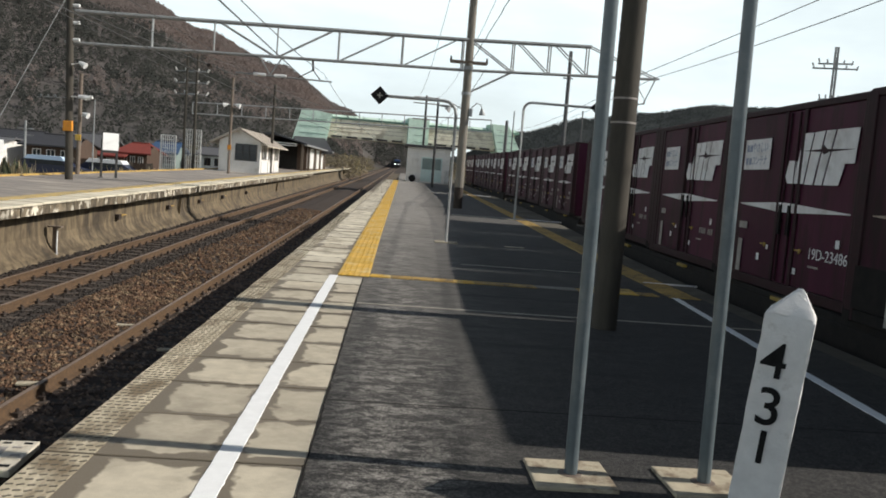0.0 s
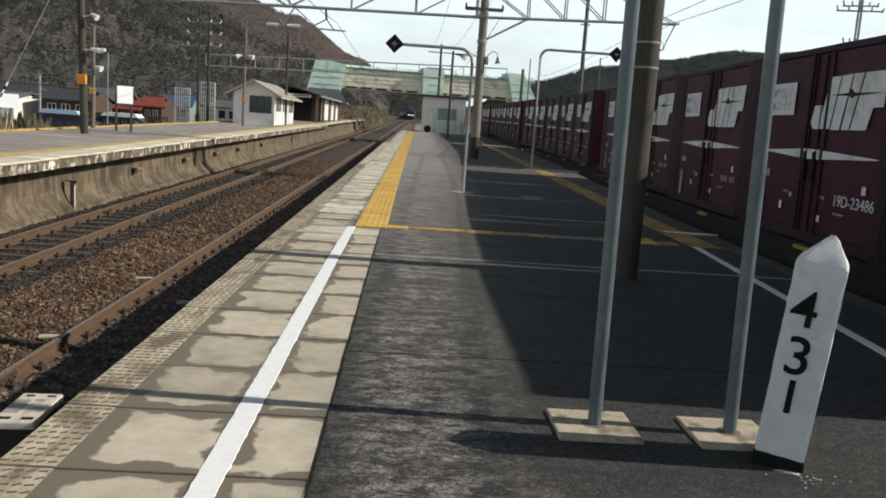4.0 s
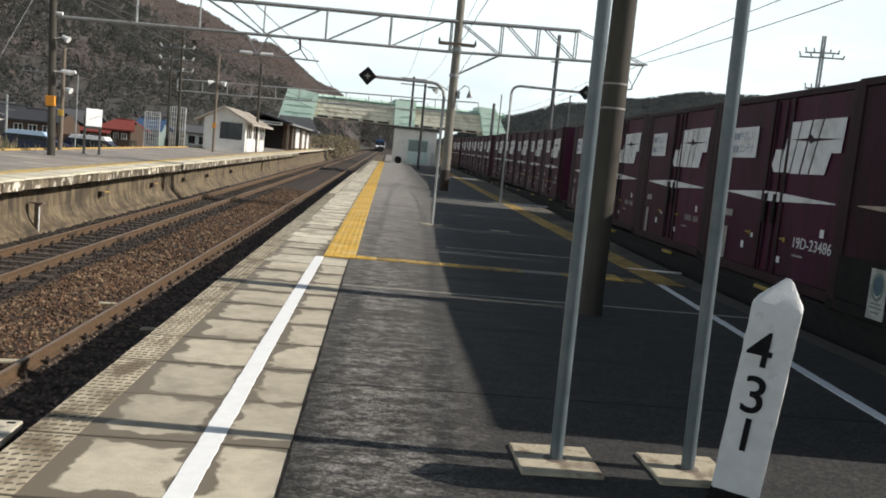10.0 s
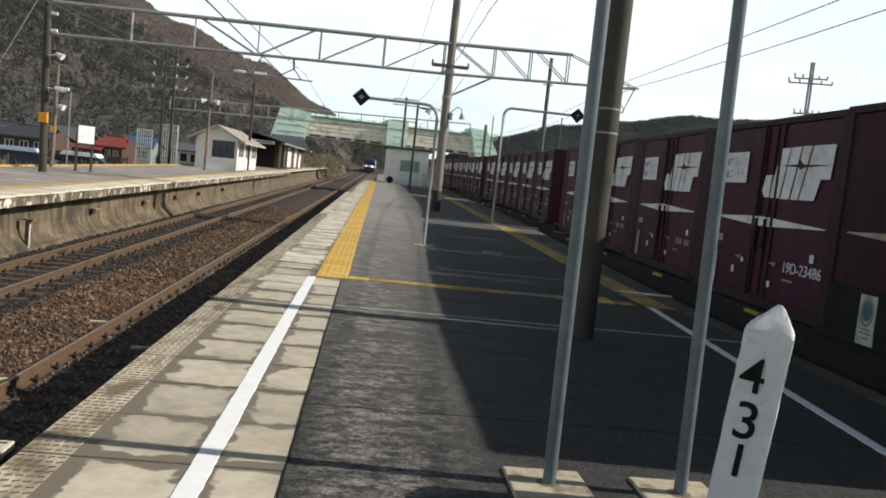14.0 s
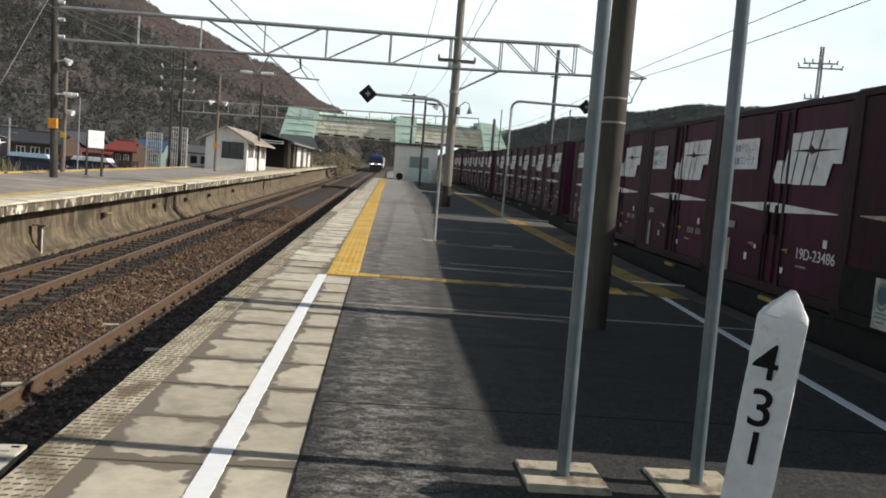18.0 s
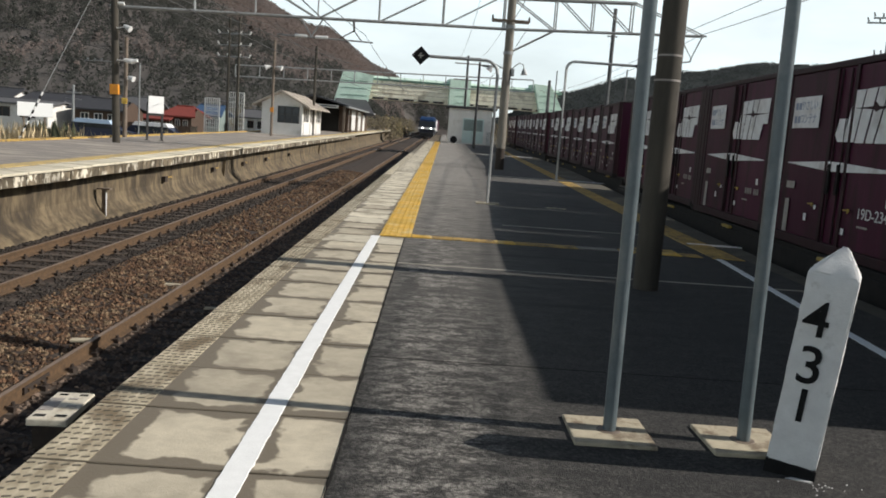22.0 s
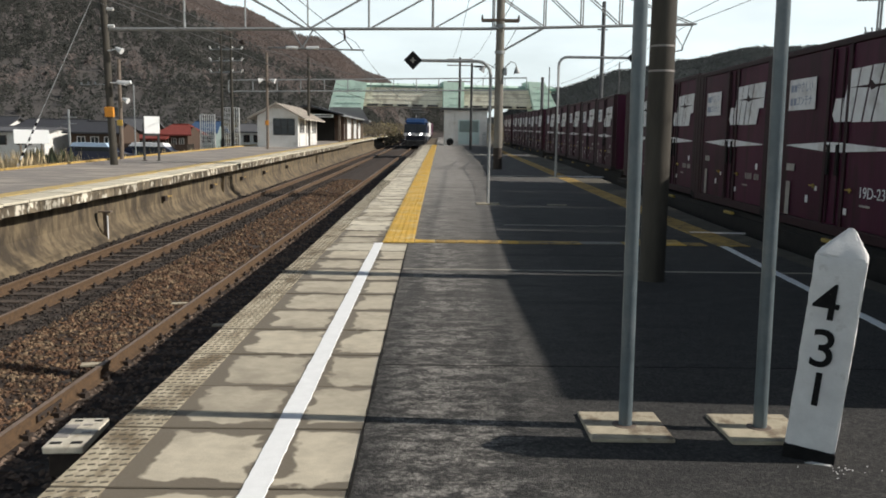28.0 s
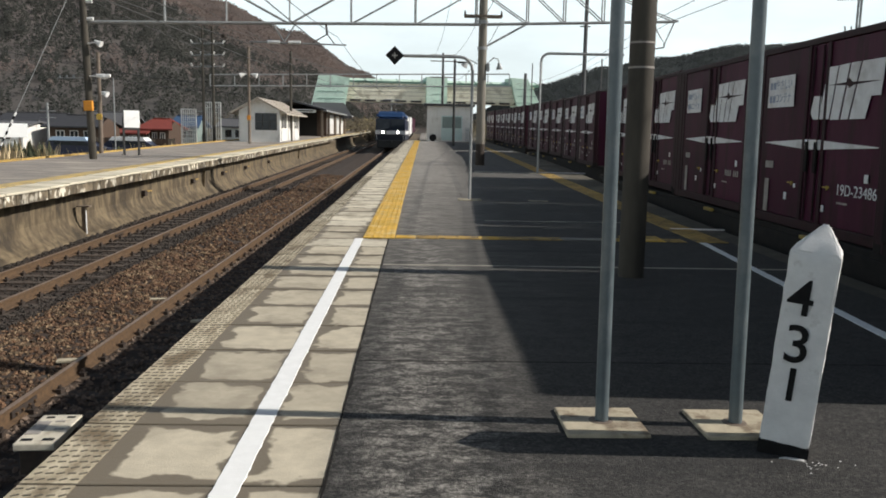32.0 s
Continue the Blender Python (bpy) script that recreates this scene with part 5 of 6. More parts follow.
parked_car(-20.9, 55, 4, "car_blue", "pale blue car parked behind the opposite platform")
parked_car(-18.2, 58, 3, "c_white", "white car parked behind the opposite platform")
for x, y, h in ((-27.4, 66, 3.2), (-45.0, 84, 4.5), (-23.5, 98, 4.0)):
    t = thing("utility_pole", pose(x, y, -1.5), "grey utility pole among the houses", "pole")
    bm = B(); rod(bm, (0, 0, 0), (0, 0, h + 1.5), 0.12, 0.08); part("shaft", bm, "galv", t)
    for k in range(2):
        bm = B(); rod(bm, (-0.6, 0, h + 0.9 - 0.5 * k), (0.6, 0, h + 0.9 - 0.5 * k), 0.04, n=6); part("cross_arm", bm, "galv", t)

# dry grass and shrubs behind the opposite platform
rng = random.Random(7)
bm = B()
for i in range(1500):
    y = rng.choice((rng.uniform(27, 35), rng.uniform(25, 36), rng.uniform(35, 70)))
    x = -13.5 - abs(rng.gauss(0, 1.0)) + (0.2 if y < 40 else 0)
    if math.sin(y * 1.9) + math.sin(y * 0.7) < -0.1:
        continue
    if y > 36 and rng.random() < 0.7:
        continue
    h = rng.uniform(0.5, 1.1) * (1.0 if y < 36 else 0.6)
    z = -0.35 + rise(y)
    dx, dy = rng.uniform(-0.25, 0.25), rng.uniform(-0.2, 0.2)
    w = 0.011
    vs = [bm.verts.new(p) for p in ((x - w, y, z), (x + w, y, z), (x + dx * 0.6 + w, y + dy, z + h * 0.7), (x + dx, y + dy, z + h), (x + dx * 0.6 - w, y + dy, z + h * 0.7))]
    bm.faces.new(vs)
me = bpy.data.meshes.new("dry_grass")
bm.to_mesh(me)
bm.free()
me.materials.append(M["reed"])
tagged(new("dry_grass", me), "tall dry winter grass behind the opposite platform", "grass", kind="stuff")
bm = B()
along(bm, [(-13.12, -0.1), (-13.12, -1.9), (-24, -1.9), (-17, -0.9), (-14.3, -0.38)], [10, 20, 30, 40, 55, 70, 90, 110])
structure("bank", bm, "field", "grassy bank behind the opposite platform", "ground")
shr = [(-14.6 + rng.uniform(-0.9, 0.7), 34 + rng.uniform(-1.2, 1.4), -0.5, rng.uniform(0.10, 0.24), rng.uniform(0.4, 1.35)) for i in range(150)]
shr += [(-14.4 + rng.uniform(-0.5, 0.4), rng.uniform(40, 76), -0.2, rng.uniform(0.08, 0.2), rng.uniform(0.3, 0.7)) for i in range(120)]
clumps("shrubs", shr, "shrub", "low dark shrubs on the bank", 7)

# ---- hut and poles further up our platform ----
hut = thing("platform_hut", at(1.05, 76.5, 0), "cream flat-roofed hut with a green shutter", "hut")
bm = B(); box(bm, 0, 3.9, 0, 5, 0, 3.15); part("wall", bm, "wall", hut)
bm = B(); box(bm, -0.3, 4.3, -0.5, 5.3, 3.15, 3.35, 0.03); part("roof", bm, "roof_dark", hut)
bm = B(); box(bm, 1.3, 3.2, -0.06, 0.02, 0.1, 2.3, 0.01); sh = part("shutter", bm, "shutter_pale", hut, "pale green shutter")
bm = B(); box(bm, 1.4, 3.1, -0.09, -0.06, 1.2, 2.2); part("upper_panel", bm, "shutter", sh)
bm = B(); tube(bm, [(0.95, -0.06, 0.1), (0.95, -0.06, 2.7), (0.8, -0.06, 2.9), (0.2, -0.06, 2.95)], 0.04); part("pipe", bm, "wall", hut)
for k in range(6):
    bm = B(); box(bm, 3.5 + 0.11 * k, 3.54 + 0.11 * k, -0.6, -0.55, 0, 1.2); part("fence_bar", bm, "galv", hut)
t = thing("cable_drum", at(1.6, 75.9, 0.32), "small black wheel leaning by the hut", "wheel")
bm = B(); rod(bm, (0, -0.1, 0), (0, 0.1, 0), 0.32, n=20); part("rim", bm, "black", t)
lp = mast(3.0, 62.7, 0, 6.3, 0.1, "dark", "slim platform lamp pole beyond the arched signs", name="lamp_pole")
bm = B(); box(bm, 0.2, 1.1, -0.25, 0.05, 6.0, 6.12, 0.03); part("lamp_head", bm, "dark", lp)
bm = B(); rod(bm, (0, 0, 6.1), (0.6, -0.1, 6.1), 0.04); part("arm", bm, "mast_steel", lp)
up = mast(2.6, 86, 0, 8.6, 0.13, "dark", "dark mast with cross arms behind the hut")
for z in (6.2, 7.8, 8.4):
    bm = B(); rod(bm, (-1.3, 0, z), (1.3, 0, z), 0.05, n=6); part("cross_arm", bm, "mast_steel", up)
for x, y, h, r in ((12.67, 60, 11.0, 0.16), (11.7, 50, 6.0, 0.05), (10.6, 76, 6.9, 0.16), (11.2, 76, 7.8, 0.06)):
    t = thing("trackside_pole", pose(x, y, -1.5), "thin dark pole beyond the freight train", "pole")
    bm = B(); rod(bm, (0, 0, 0), (0, 0, h + 1.5), r, r * 0.8); part("shaft", bm, "pole_dull", t)
    if h > 10:
        bm = B(); rod(bm, (-0.4, 0, h - 0.4), (0.3, 0, h - 0.4), 0.05, n=6); part("cross_arm", bm, "galv", t)
t = thing("power_pole", pose(32.1, 60, -1.6), "grey power pole with cross arms beyond the freight train", "pole")
bm = B()
for d in (-0.16, 0.16):
    rod(bm, (d, 0, 0), (d * 0.6, 0, 14.6), 0.08)
part("shaft", bm, "galv", t)
for z, half in ((13.35, 1.2), (13.0, 1.6), (10.8, 0.9)):
    bm = B(); rod(bm, (-half, 0.2, z), (half, -0.2, z + 0.1), 0.06, n=6); ar = part("cross_arm", bm, "galv", t)
    for k in range(5):
        x = -half + 2 * half * k / 4
        bm = B(); rod(bm, (x, 0, z + 0.05), (x * 1.08, 0, z + 0.35), 0.06, n=6); part("insulator", bm, "galv", ar)

# ---- footbridge ----
fb = thing("footbridge", pose(3, 112, 0.3, 0, 0, 7) @ pose(-3, 0, 0), "covered footbridge with mint green ends and cream sides", "bridge")
bm = B(); box(bm, -9, 17, 0.4, 2.8, 5.05, 5.4); part("deck", bm, "cream_panel", fb, "pale deck beam with dark slots")
for x in range(-8, 17, 2):
    bm = B(); box(bm, x + 0.2, x + 1.6, 0.28, 0.42, 5.1, 5.32); part("deck_slot", bm, "dark", fb)
for k in range(10):
    a = -8.6 + 2.55 * k
    bm = B(); box(bm, a, a + 2.545, 0.3, 0.4, 5.4, 7.5); pn = part("side_panel", bm, "cream_panel", fb, "weathered cream side panel")
    for z in (5.9, 6.4, 6.9):
        bm = B(); box(bm, a, a + 2.5, 0.25, 0.3, z, z + 0.05); part("rail", bm, "roof", pn)
bm = B(); box(bm, -9.5, 17.5, 0.1, 3.1, 7.5, 7.75); part("eave", bm, "mint_dark", fb)
bm = B(); plate(bm, [(-10, 0, 7.75), (-10, 1.6, 8.12), (-10, 3.2, 7.75)], 27.5, (1, 0, 0)); part("roof", bm, "mint", fb, "pale green sheet roof")
for k in range(14):
    x = -10 + 2.1 * k
    bm = B(); rod(bm, (x, 0, 7.77), (x, 1.6, 8.14), 0.05, n=4); part("roof_rib", bm, "mint_dark", fb)
for pts in ([(-12.8, 4.4), (-8.4, 4.4), (-7.8, 8.0), (-10.9, 8.45), (-11.8, 8.3)], [(2.2, 5.0), (4.95, 5.0), (4.95, 8.4), (2.2, 8.4)], [(13.5, 8.6), (15.8, 8.5), (18.0, 4.6), (14.5, 4.6)]):
    bm = B(); plate(bm, [(x, -0.5, z) for x, z in pts], 3.9, (0, 1, 0)); sw = part("stair_tower", bm, "mint", fb, "mint green sheet-clad stair house")
    lo_x, hi_x = min(p[0] for p in pts), max(p[0] for p in pts)
    for k in range(3):
        z = 5.3 + 0.9 * k
        bm = B(); box(bm, lo_x + 0.8, hi_x - 0.8, -0.55, -0.5, z, z + 0.06); part("sheet_joint", bm, "mint_dark", sw)
for x in (-9.0, 3.6, 15.5):
    for y in (0.4, 2.8):
        bm = B(); box(bm, x - 0.2, x + 0.2, y - 0.2, y + 0.2, -1.0, 5.1); part("leg", bm, "mast_steel", fb)
bm = B(); plate(bm, [(-12.6, 0.2, 4.6), (-8.6, 0.2, 4.6), (-8.2, -14, 2.6), (-12.2, -14, 2.6)], 0.3, (0, 0, 1)); part("stair_roof", bm, "roof_dark", fb, "dark roof over the stairs")

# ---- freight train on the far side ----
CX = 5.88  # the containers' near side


def face(bm, pts, thick=0.004):
    """A flat marking on a container's side; pts are (distance from its near end, height)."""
    return plate(bm, [(-0.012, y, z) for y, z in pts], -thick, (1, 0, 0))


PITCH_C = 4.26  # from container to container on a wagon


def container(m, label, number, paint="red", lower_dark=False, L=3.74, tail=0.42):
    t = thing("freight_container", m, label, "container", "containers on the freight wagons")
    Z0, Z1, o = 0.37, 2.88, L - 3.74
    E = L + tail  # the ribbed end bay lies beyond the panel
    bm = B()
    box(bm, 0.03, 2.40, 0.03, E - 0.03, Z0 + 0.02, Z1 - 0.02)
    part("body", bm, paint, t, "maroon steel body")
    for k in range(3 if tail else 0):
        bm = B(); box(bm, -0.006 - 0.006 * (k % 2), 0.05, L - 0.13 + 0.14 * k, L + 0.002 + 0.14 * k, Z0 + 0.06, Z1 - 0.05, 0.01); part("end_rib", bm, "red_post", t, "dark ribbed end bay")
    for y in (0.0, E - 0.13):
        bm = B(); box(bm, -0.012, 0.12, y - (0.05 if y else 0.0), y + 0.13 + (0.0 if y else 0.05), Z0, Z1, 0.012); part("corner_post", bm, "red_post", t)
        bm = B(); box(bm, -0.016, 0.14, y - 0.004, y + 0.15, Z0 - 0.01, Z0 + 0.11, 0.01); part("corner_casting", bm, "wagon", t)
    bm = B(); box(bm, -0.008, 0.1, 0.13, E - 0.13, Z1 - 0.07, Z1 + 0.004, 0.01); part("top_rail", bm, "red_post", t)
    bm = B(); box(bm, -0.008, 0.1, 0.13, E - 0.13, Z0, Z0 + 0.13, 0.01); part("bottom_rail", bm, "wagon" if lower_dark else "red_post", t)
    bm = B(); box(bm, 0.0, 2.42, 0.02, E - 0.02, Z1 - 0.02, Z1 + 0.02, 0.01); part("roof", bm, "red_post", t)
    doors = ((0.14, 1.55 + o), (1.60 + o, 2.10 + o), (2.15 + o, L - 0.14))
    for a, b in doors:
        bm = B(); box(bm, 0.005, 0.04, a, b, Z0 + 0.14, Z1 - 0.08, 0.006); part("door", bm, paint, t)
    for y in (1.56 + o, 2.11 + o):
        bm = B(); box(bm, -0.02, 0.03, y - 0.035, y + 0.05, Z0 + 0.13, Z1 - 0.07, 0.008); part("door_post", bm, "red_post", t)
    for y in (1.72 + o, 1.98 + o):
        bm = B(); rod(bm, (-0.012, y, Z0 + 0.15), (-0.012, y, Z1 - 0.1), 0.014, n=8)
        lb = part("lock_bar", bm, "red_post", t)
        bm = B(); box(bm, -0.04, -0.012, y - 0.02, y + 0.05, 1.15, 1.55, 0.006); part("handle", bm, "wagon", lb)
    if lower_dark:
        bm = B(); face(bm, [(0.14, Z0 + 0.14), (L - 0.14, Z0 + 0.14), (L - 0.14, 0.98), (0.14, 0.98)], 0.006); part("lower_panel", bm, "wagon", t, "dark grimy lower panel")
        bm = B(); face(bm, [(2.66 + o, 0.41), (2.945 + o, 0.41), (2.945 + o, 0.92), (2.66 + o, 0.92)], 0.014); sp = part("poster", bm, "poster", t, "pale poster with a round blue-grey emblem")
        for r0, r1, z, nm, paint_of in ((0.0, 0.075, 0.75, "emblem", "sticker_blue"), (0.085, 0.108, 0.74, "emblem_ring", "emblem_green")):
            bm = B()
            for k in range(16):
                q0, q1 = k * math.pi / 8, (k + 1) * math.pi / 8
                pts = [(r1, q0), (r1, q1)] + ([(r0, q1), (r0, q0)] if r0 else [(0.0, 0.0)])
                face(bm, [(2.80 + o + r * math.cos(q), z + 1.35 * r * math.sin(q)) for r, q in pts], 0.018)
            part(nm, bm, paint_of, sp)
        for z, w in ((0.56, 0.09), (0.52, 0.11), (0.47, 0.07)):
            bm = B(); face(bm, [(2.80 + o - w, z), (2.80 + o + w, z), (2.80 + o + w, z + 0.018), (2.80 + o - w, z + 0.018)], 0.017); part("writing", bm, "emblem_green", sp)
    # white wing stripe, pointed at both ends
    for a, b, ha, hb in ((0.22, 1.53, 0.006, 0.055), (1.62, 2.08, 0.062, 0.066), (2.17, 3.38, 0.06, 0.006)):
        bm = B(); za, zb = 1.50 + 0.008 * a, 1.50 + 0.008 * b
        face(bm, [(a + o, za - ha), (b + o, zb - hb), (b + o, zb + hb), (a + o, za + ha)], 0.006)
        part("stripe", bm, "stripe_dirty" if lower_dark else "c_white", t, "dirty tapering stripe" if lower_dark else "white tapering stripe")
    if not lower_dark:
        # emblem of leaning blocks with a dark star across it
        for pts in ([(1.30, 2.49), (1.55, 2.49), (1.74, 1.84), (1.46, 1.84)], [(1.70, 2.14), (1.90, 2.14), (1.97, 1.93), (1.89, 1.84), (1.71, 1.84)],
                    [(1.02, 2.50), (1.27, 2.49), (1.42, 1.83), (1.20, 1.83)], [(0.76, 2.50), (0.98, 2.50), (1.15, 1.83), (0.97, 1.83)],
                    [(0.22, 2.50), (0.72, 2.50), (0.93, 1.83), (0.57, 1.83), (0.47, 2.09), (0.26, 2.09)]):
            bm = B(); face(bm, pts, 0.006); part("emblem_block", bm, "c_white", t, "white leaning emblem block")
        bm = B()
        face(bm, [(0.26, 2.255), (0.88, 2.235), (0.99, 2.205), (1.03, 2.238), (1.52, 2.262), (1.06, 2.275), (1.00, 2.325), (0.92, 2.272)], 0.011)
        part("emblem_star", bm, "red_post", t)
        bm = B(); face(bm, [(2.52, 2.03), (3.40, 2.03), (3.40, 2.47), (2.52, 2.47)], 0.006); pn = part("notice_panel", bm, "c_white", t, "white panel with unreadable writing")
        for z, words, bars in ((2.34, "\u3084\u3055\u3057\u3044", 2), (2.15, "\u30b3\u30f3\u30c6\u30ca", 2)):
            f = new("writing", text_mesh("writing", words, 0.155, "ink", 0.001))
            f.parent, f.matrix_basis = pn, pose(-0.0205, 2.87, z, 90, 0, -90) @ Matrix.Diagonal((0.86, 1.0, 1, 1))
            for k in range(bars):
                a = 3.14 + 0.115 * k
                bm = B(); face(bm, [(a, z - 0.05), (a + 0.085, z - 0.05), (a + 0.085, z + 0.05), (a, z + 0.05)], 0.009); part("writing", bm, "ink", pn)
        if number:
            f = new("lettering", text_mesh("lettering", number, 0.235, "c_white"))
            f.parent, f.matrix_basis = t, pose(-0.012, 0.645, 0.968, 90, 0, -90) @ Matrix.Diagonal((0.90, 0.82, 1, 1))
        else:
            for k in range(8):
                if k != 3:
                    bm = B(); a = 0.3 + 0.085 * k
                    face(bm, [(a, 0.92), (a + 0.045, 0.92), (a + 0.045, 1.02), (a, 1.02)], 0.005); part("lettering", bm, "sticker", t)
        for a, b, z0, z1 in ((0.38, 0.47, 1.09, 1.19), (2.55, 2.63, 0.74, 0.84), (1.40, 1.48, 0.67, 0.75), (0.82, 1.08, 0.80, 0.825), (3.06, 3.34, 1.16, 1.26), (3.18, 3.32, 0.52, 1.0), (2.28, 2.34, 0.92, 0.98)):
            bm = B(); face(bm, [(a, z0), (b, z0), (b, z1), (a, z1)], 0.005); part("small_label", bm, "c_white" if b - a < 0.12 else "sticker", t)
    for y in (2.35 + o, 1.30 + o):
        bm = B(); box(bm, -0.04, -0.01, y, y + 0.15, 0.975, 0.995, 0.005); rod(bm, (-0.03, y + 0.02, 0.95), (-0.03, y + 0.02, 1.01), 0.014, n=8); part("latch", bm, "handle_y", t, "yellow door latch")
    return t


def flat_wagon(y0, count, label):
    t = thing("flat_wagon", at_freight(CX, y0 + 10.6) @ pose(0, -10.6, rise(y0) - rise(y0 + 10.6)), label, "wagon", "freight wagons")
    L = PITCH_C * count - 0.04
    bm = B(); box(bm, 0.02, 2.42, -0.7, L + 0.55, -0.02, 0.30, 0.02); part("deck", bm, "wagon", t)
    bm = B(); box(bm, 0.0, 0.14, -0.7, L + 0.55, -0.22, 0.22, 0.02); part("side_sill", bm, "wagon", t)
    k = 1.5
    while k < L:
        bm = B(); box(bm, -0.07, 0.0, k, k + 0.42, 0.22, 0.27, 0.01); part("lashing_bar", bm, "handle_y", t, "yellow locking handle")
        k += PITCH_C
    for yb in (2.2, L - 2.4):
        bm = B(); box(bm, 0.15, 0.3, yb - 1.3, yb + 1.3, -0.75, -0.35, 0.03); bg = part("bogie", bm, "wagon", t)
        for d in (-0.9, 0.9):
            bm = B(); rod(bm, (0.62, yb + d, -0.68), (0.75, yb + d, -0.68), 0.41, n=20); part("wheel", bm, "mast_steel", bg)
    return t


rng = random.Random(11)
starts = []
y = 5.01
for wgn, n, gap in ((0, 5, 2.3), (1, 5, 1.7), (2, 5, 1.7), (3, 2, 0.0)):
    flat_wagon(y - 0.06, n, "dark flat freight wagon under maroon containers")
    for k in range(n):
        starts.append((wgn, k, y))
        y += PITCH_C
    y += gap
plain = None
for wgn, k, yy in starts:
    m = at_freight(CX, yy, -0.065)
    if (wgn, k) == (0, 0):
        container(m @ pose(-0.10, -0.30, 0), "longer maroon container with a grimy dark lower half and a poster", "", "red_dirty", True, 4.46, 0.0)
    elif (wgn, k) == (0, 1):
        container(m, "maroon freight container with white emblem, stripe and number", "19D-23486")
    elif plain is None:
        plain = container(m, "maroon freight container with white emblem and tapering stripe", "")
    else:
        copy_thing(plain, m)
# wagon and containers out of view, added for the shade they cast
flat_wagon(-18.7, 5, "unseen dark flat freight wagon, added to shade the platform's end")
for k in range(5):
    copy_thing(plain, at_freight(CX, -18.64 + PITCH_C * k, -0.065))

# ---- locomotive and its wagons ----
loco = thing("locomotive", at(NEAR, 325), "blue and grey electric locomotive with lit headlights", "locomotive")
LR = RAIL_Z


def shell(bm, pts, x0, x1):
    """A side outline of (y, z) between x0 and x1."""
    return plate(bm, [(x0, y, z + LR) for y, z in pts], x1 - x0, (1, 0, 0))


bm = B(); shell(bm, [(0.0, 0.95), (-0.15, 1.56), (17.8, 1.56), (17.6, 0.95)], -1.44, 1.44); part("lower_body", bm, "loco_dark", loco, "dark blue lower body")
bm = B(); shell(bm, [(-0.17, 1.56), (-0.19, 1.92), (17.8, 1.92), (17.8, 1.56)], -1.45, 1.45); part("body_stripe", bm, "c_white", loco, "white band")
bm = B(); shell(bm, [(-0.15, 1.92), (0.34, 3.05), (17.3, 3.05), (17.8, 1.92)], -1.42, 1.42); part("upper_body", bm, "loco_navy", loco, "navy upper body")
bm = B(); shell(bm, [(0.30, 3.05), (0.5, 3.45), (1.0, 3.78), (16.8, 3.78), (17.3, 3.05)], -1.38, 1.38); bmesh.ops.bevel(bm, geom=bm.edges[:], offset=0.22, segments=3, affect="EDGES"); part("roof", bm, "loco_blue", loco, "rounded blue roof", True)
for x0, x1 in ((-1.36, -0.03), (0.03, 1.36)):
    bm = B(); plate(bm, [(x0, -0.165, 2.05 + LR), (x1, -0.165, 2.05 + LR), (x1, 0.30, 3.02 + LR), (x0, 0.30, 3.02 + LR)], -0.03, (0, 1, 0)); part("windscreen", bm, "glass_dark", loco, "dark windscreen")
for x in (-0.72, 0.72):
    bm = B(); rod(bm, (x, -0.22, 1.76 + LR), (x, -0.12, 1.76 + LR), 0.22, n=16); hl = part("headlight_rim", bm, "dark", loco)
    bm = B(); rod(bm, (x, -0.25, 1.76 + LR), (x, -0.21, 1.76 + LR), 0.125, n=16); part("headlight", bm, "lamp_glow", hl, "lit headlight")
bm = B(); box(bm, -1.25, 1.25, -0.45, 0.4, 0.25 + LR, 1.0 + LR, 0.08); part("skirt", bm, "dark", loco, "dark skirt and snow plough")
bm = B(); box(bm, -0.2, 0.2, -0.8, -0.4, 0.72 + LR, 1.02 + LR, 0.04); part("coupler", bm, "dark", loco)
for s in (-1, 1):
    bm = B(); rod(bm, (s * 1.3, -0.3, 1.0 + LR), (s * 1.3, -0.3, 1.75 + LR), 0.025, n=6); part("handrail", bm, "c_white", loco)
for yb in (3.0, 8.9, 14.6):
    bm = B(); box(bm, -1.1, 1.1, yb - 1.6, yb + 1.6, 0.2 + LR, 0.95 + LR, 0.05); bg = part("bogie", bm, "loco_grey", loco)
    for s in (-0.58, 0.58):
        for d in (-1.1, 1.1):
            bm = B(); rod(bm, (s - 0.06, yb + d, 0.55 + LR), (s + 0.06, yb + d, 0.55 + LR), 0.55, n=20); part("wheel", bm, "mast_steel", bg)
for yb in (2.2, 15.0):
    bm = B(); tube(bm, [(0, yb, 3.75 + LR), (0, yb + 0.8, 4.25 + LR), (0, yb, 4.95 + LR)], 0.04); pg = part("pantograph", bm, "galv", loco)
    bm = B(); rod(bm, (-0.8, yb, 4.95 + LR), (0.8, yb, 4.95 + LR), 0.04); part("collector", bm, "galv", pg)

hauled = []
for k in range(4):
    t = thing("hauled_wagon", at(NEAR, 345 + 20.4 * k), "flat wagon loaded with pale and maroon containers", "wagon", "wagons behind the locomotive")
    bm = B(); box(bm, -1.2, 1.2, 0, 19.6, 0.75 + LR, 1.02 + LR); part("deck", bm, "wagon", t)
    for j in range(5):
        bm = B(); box(bm, -1.22, 1.22, 0.2 + 3.88 * j, 3.9 + 3.88 * j, 1.03 + LR, 3.53 + LR, 0.03); part("load", bm, "white" if (k < 2 and j != 3) else "red", t)
    for yb in (3.0, 16.6):
        bm = B(); box(bm, -0.9, 0.9, yb - 1.2, yb + 1.2, 0.2 + LR, 0.75 + LR); part("bogie", bm, "wagon", t)
    hauled.append(t)

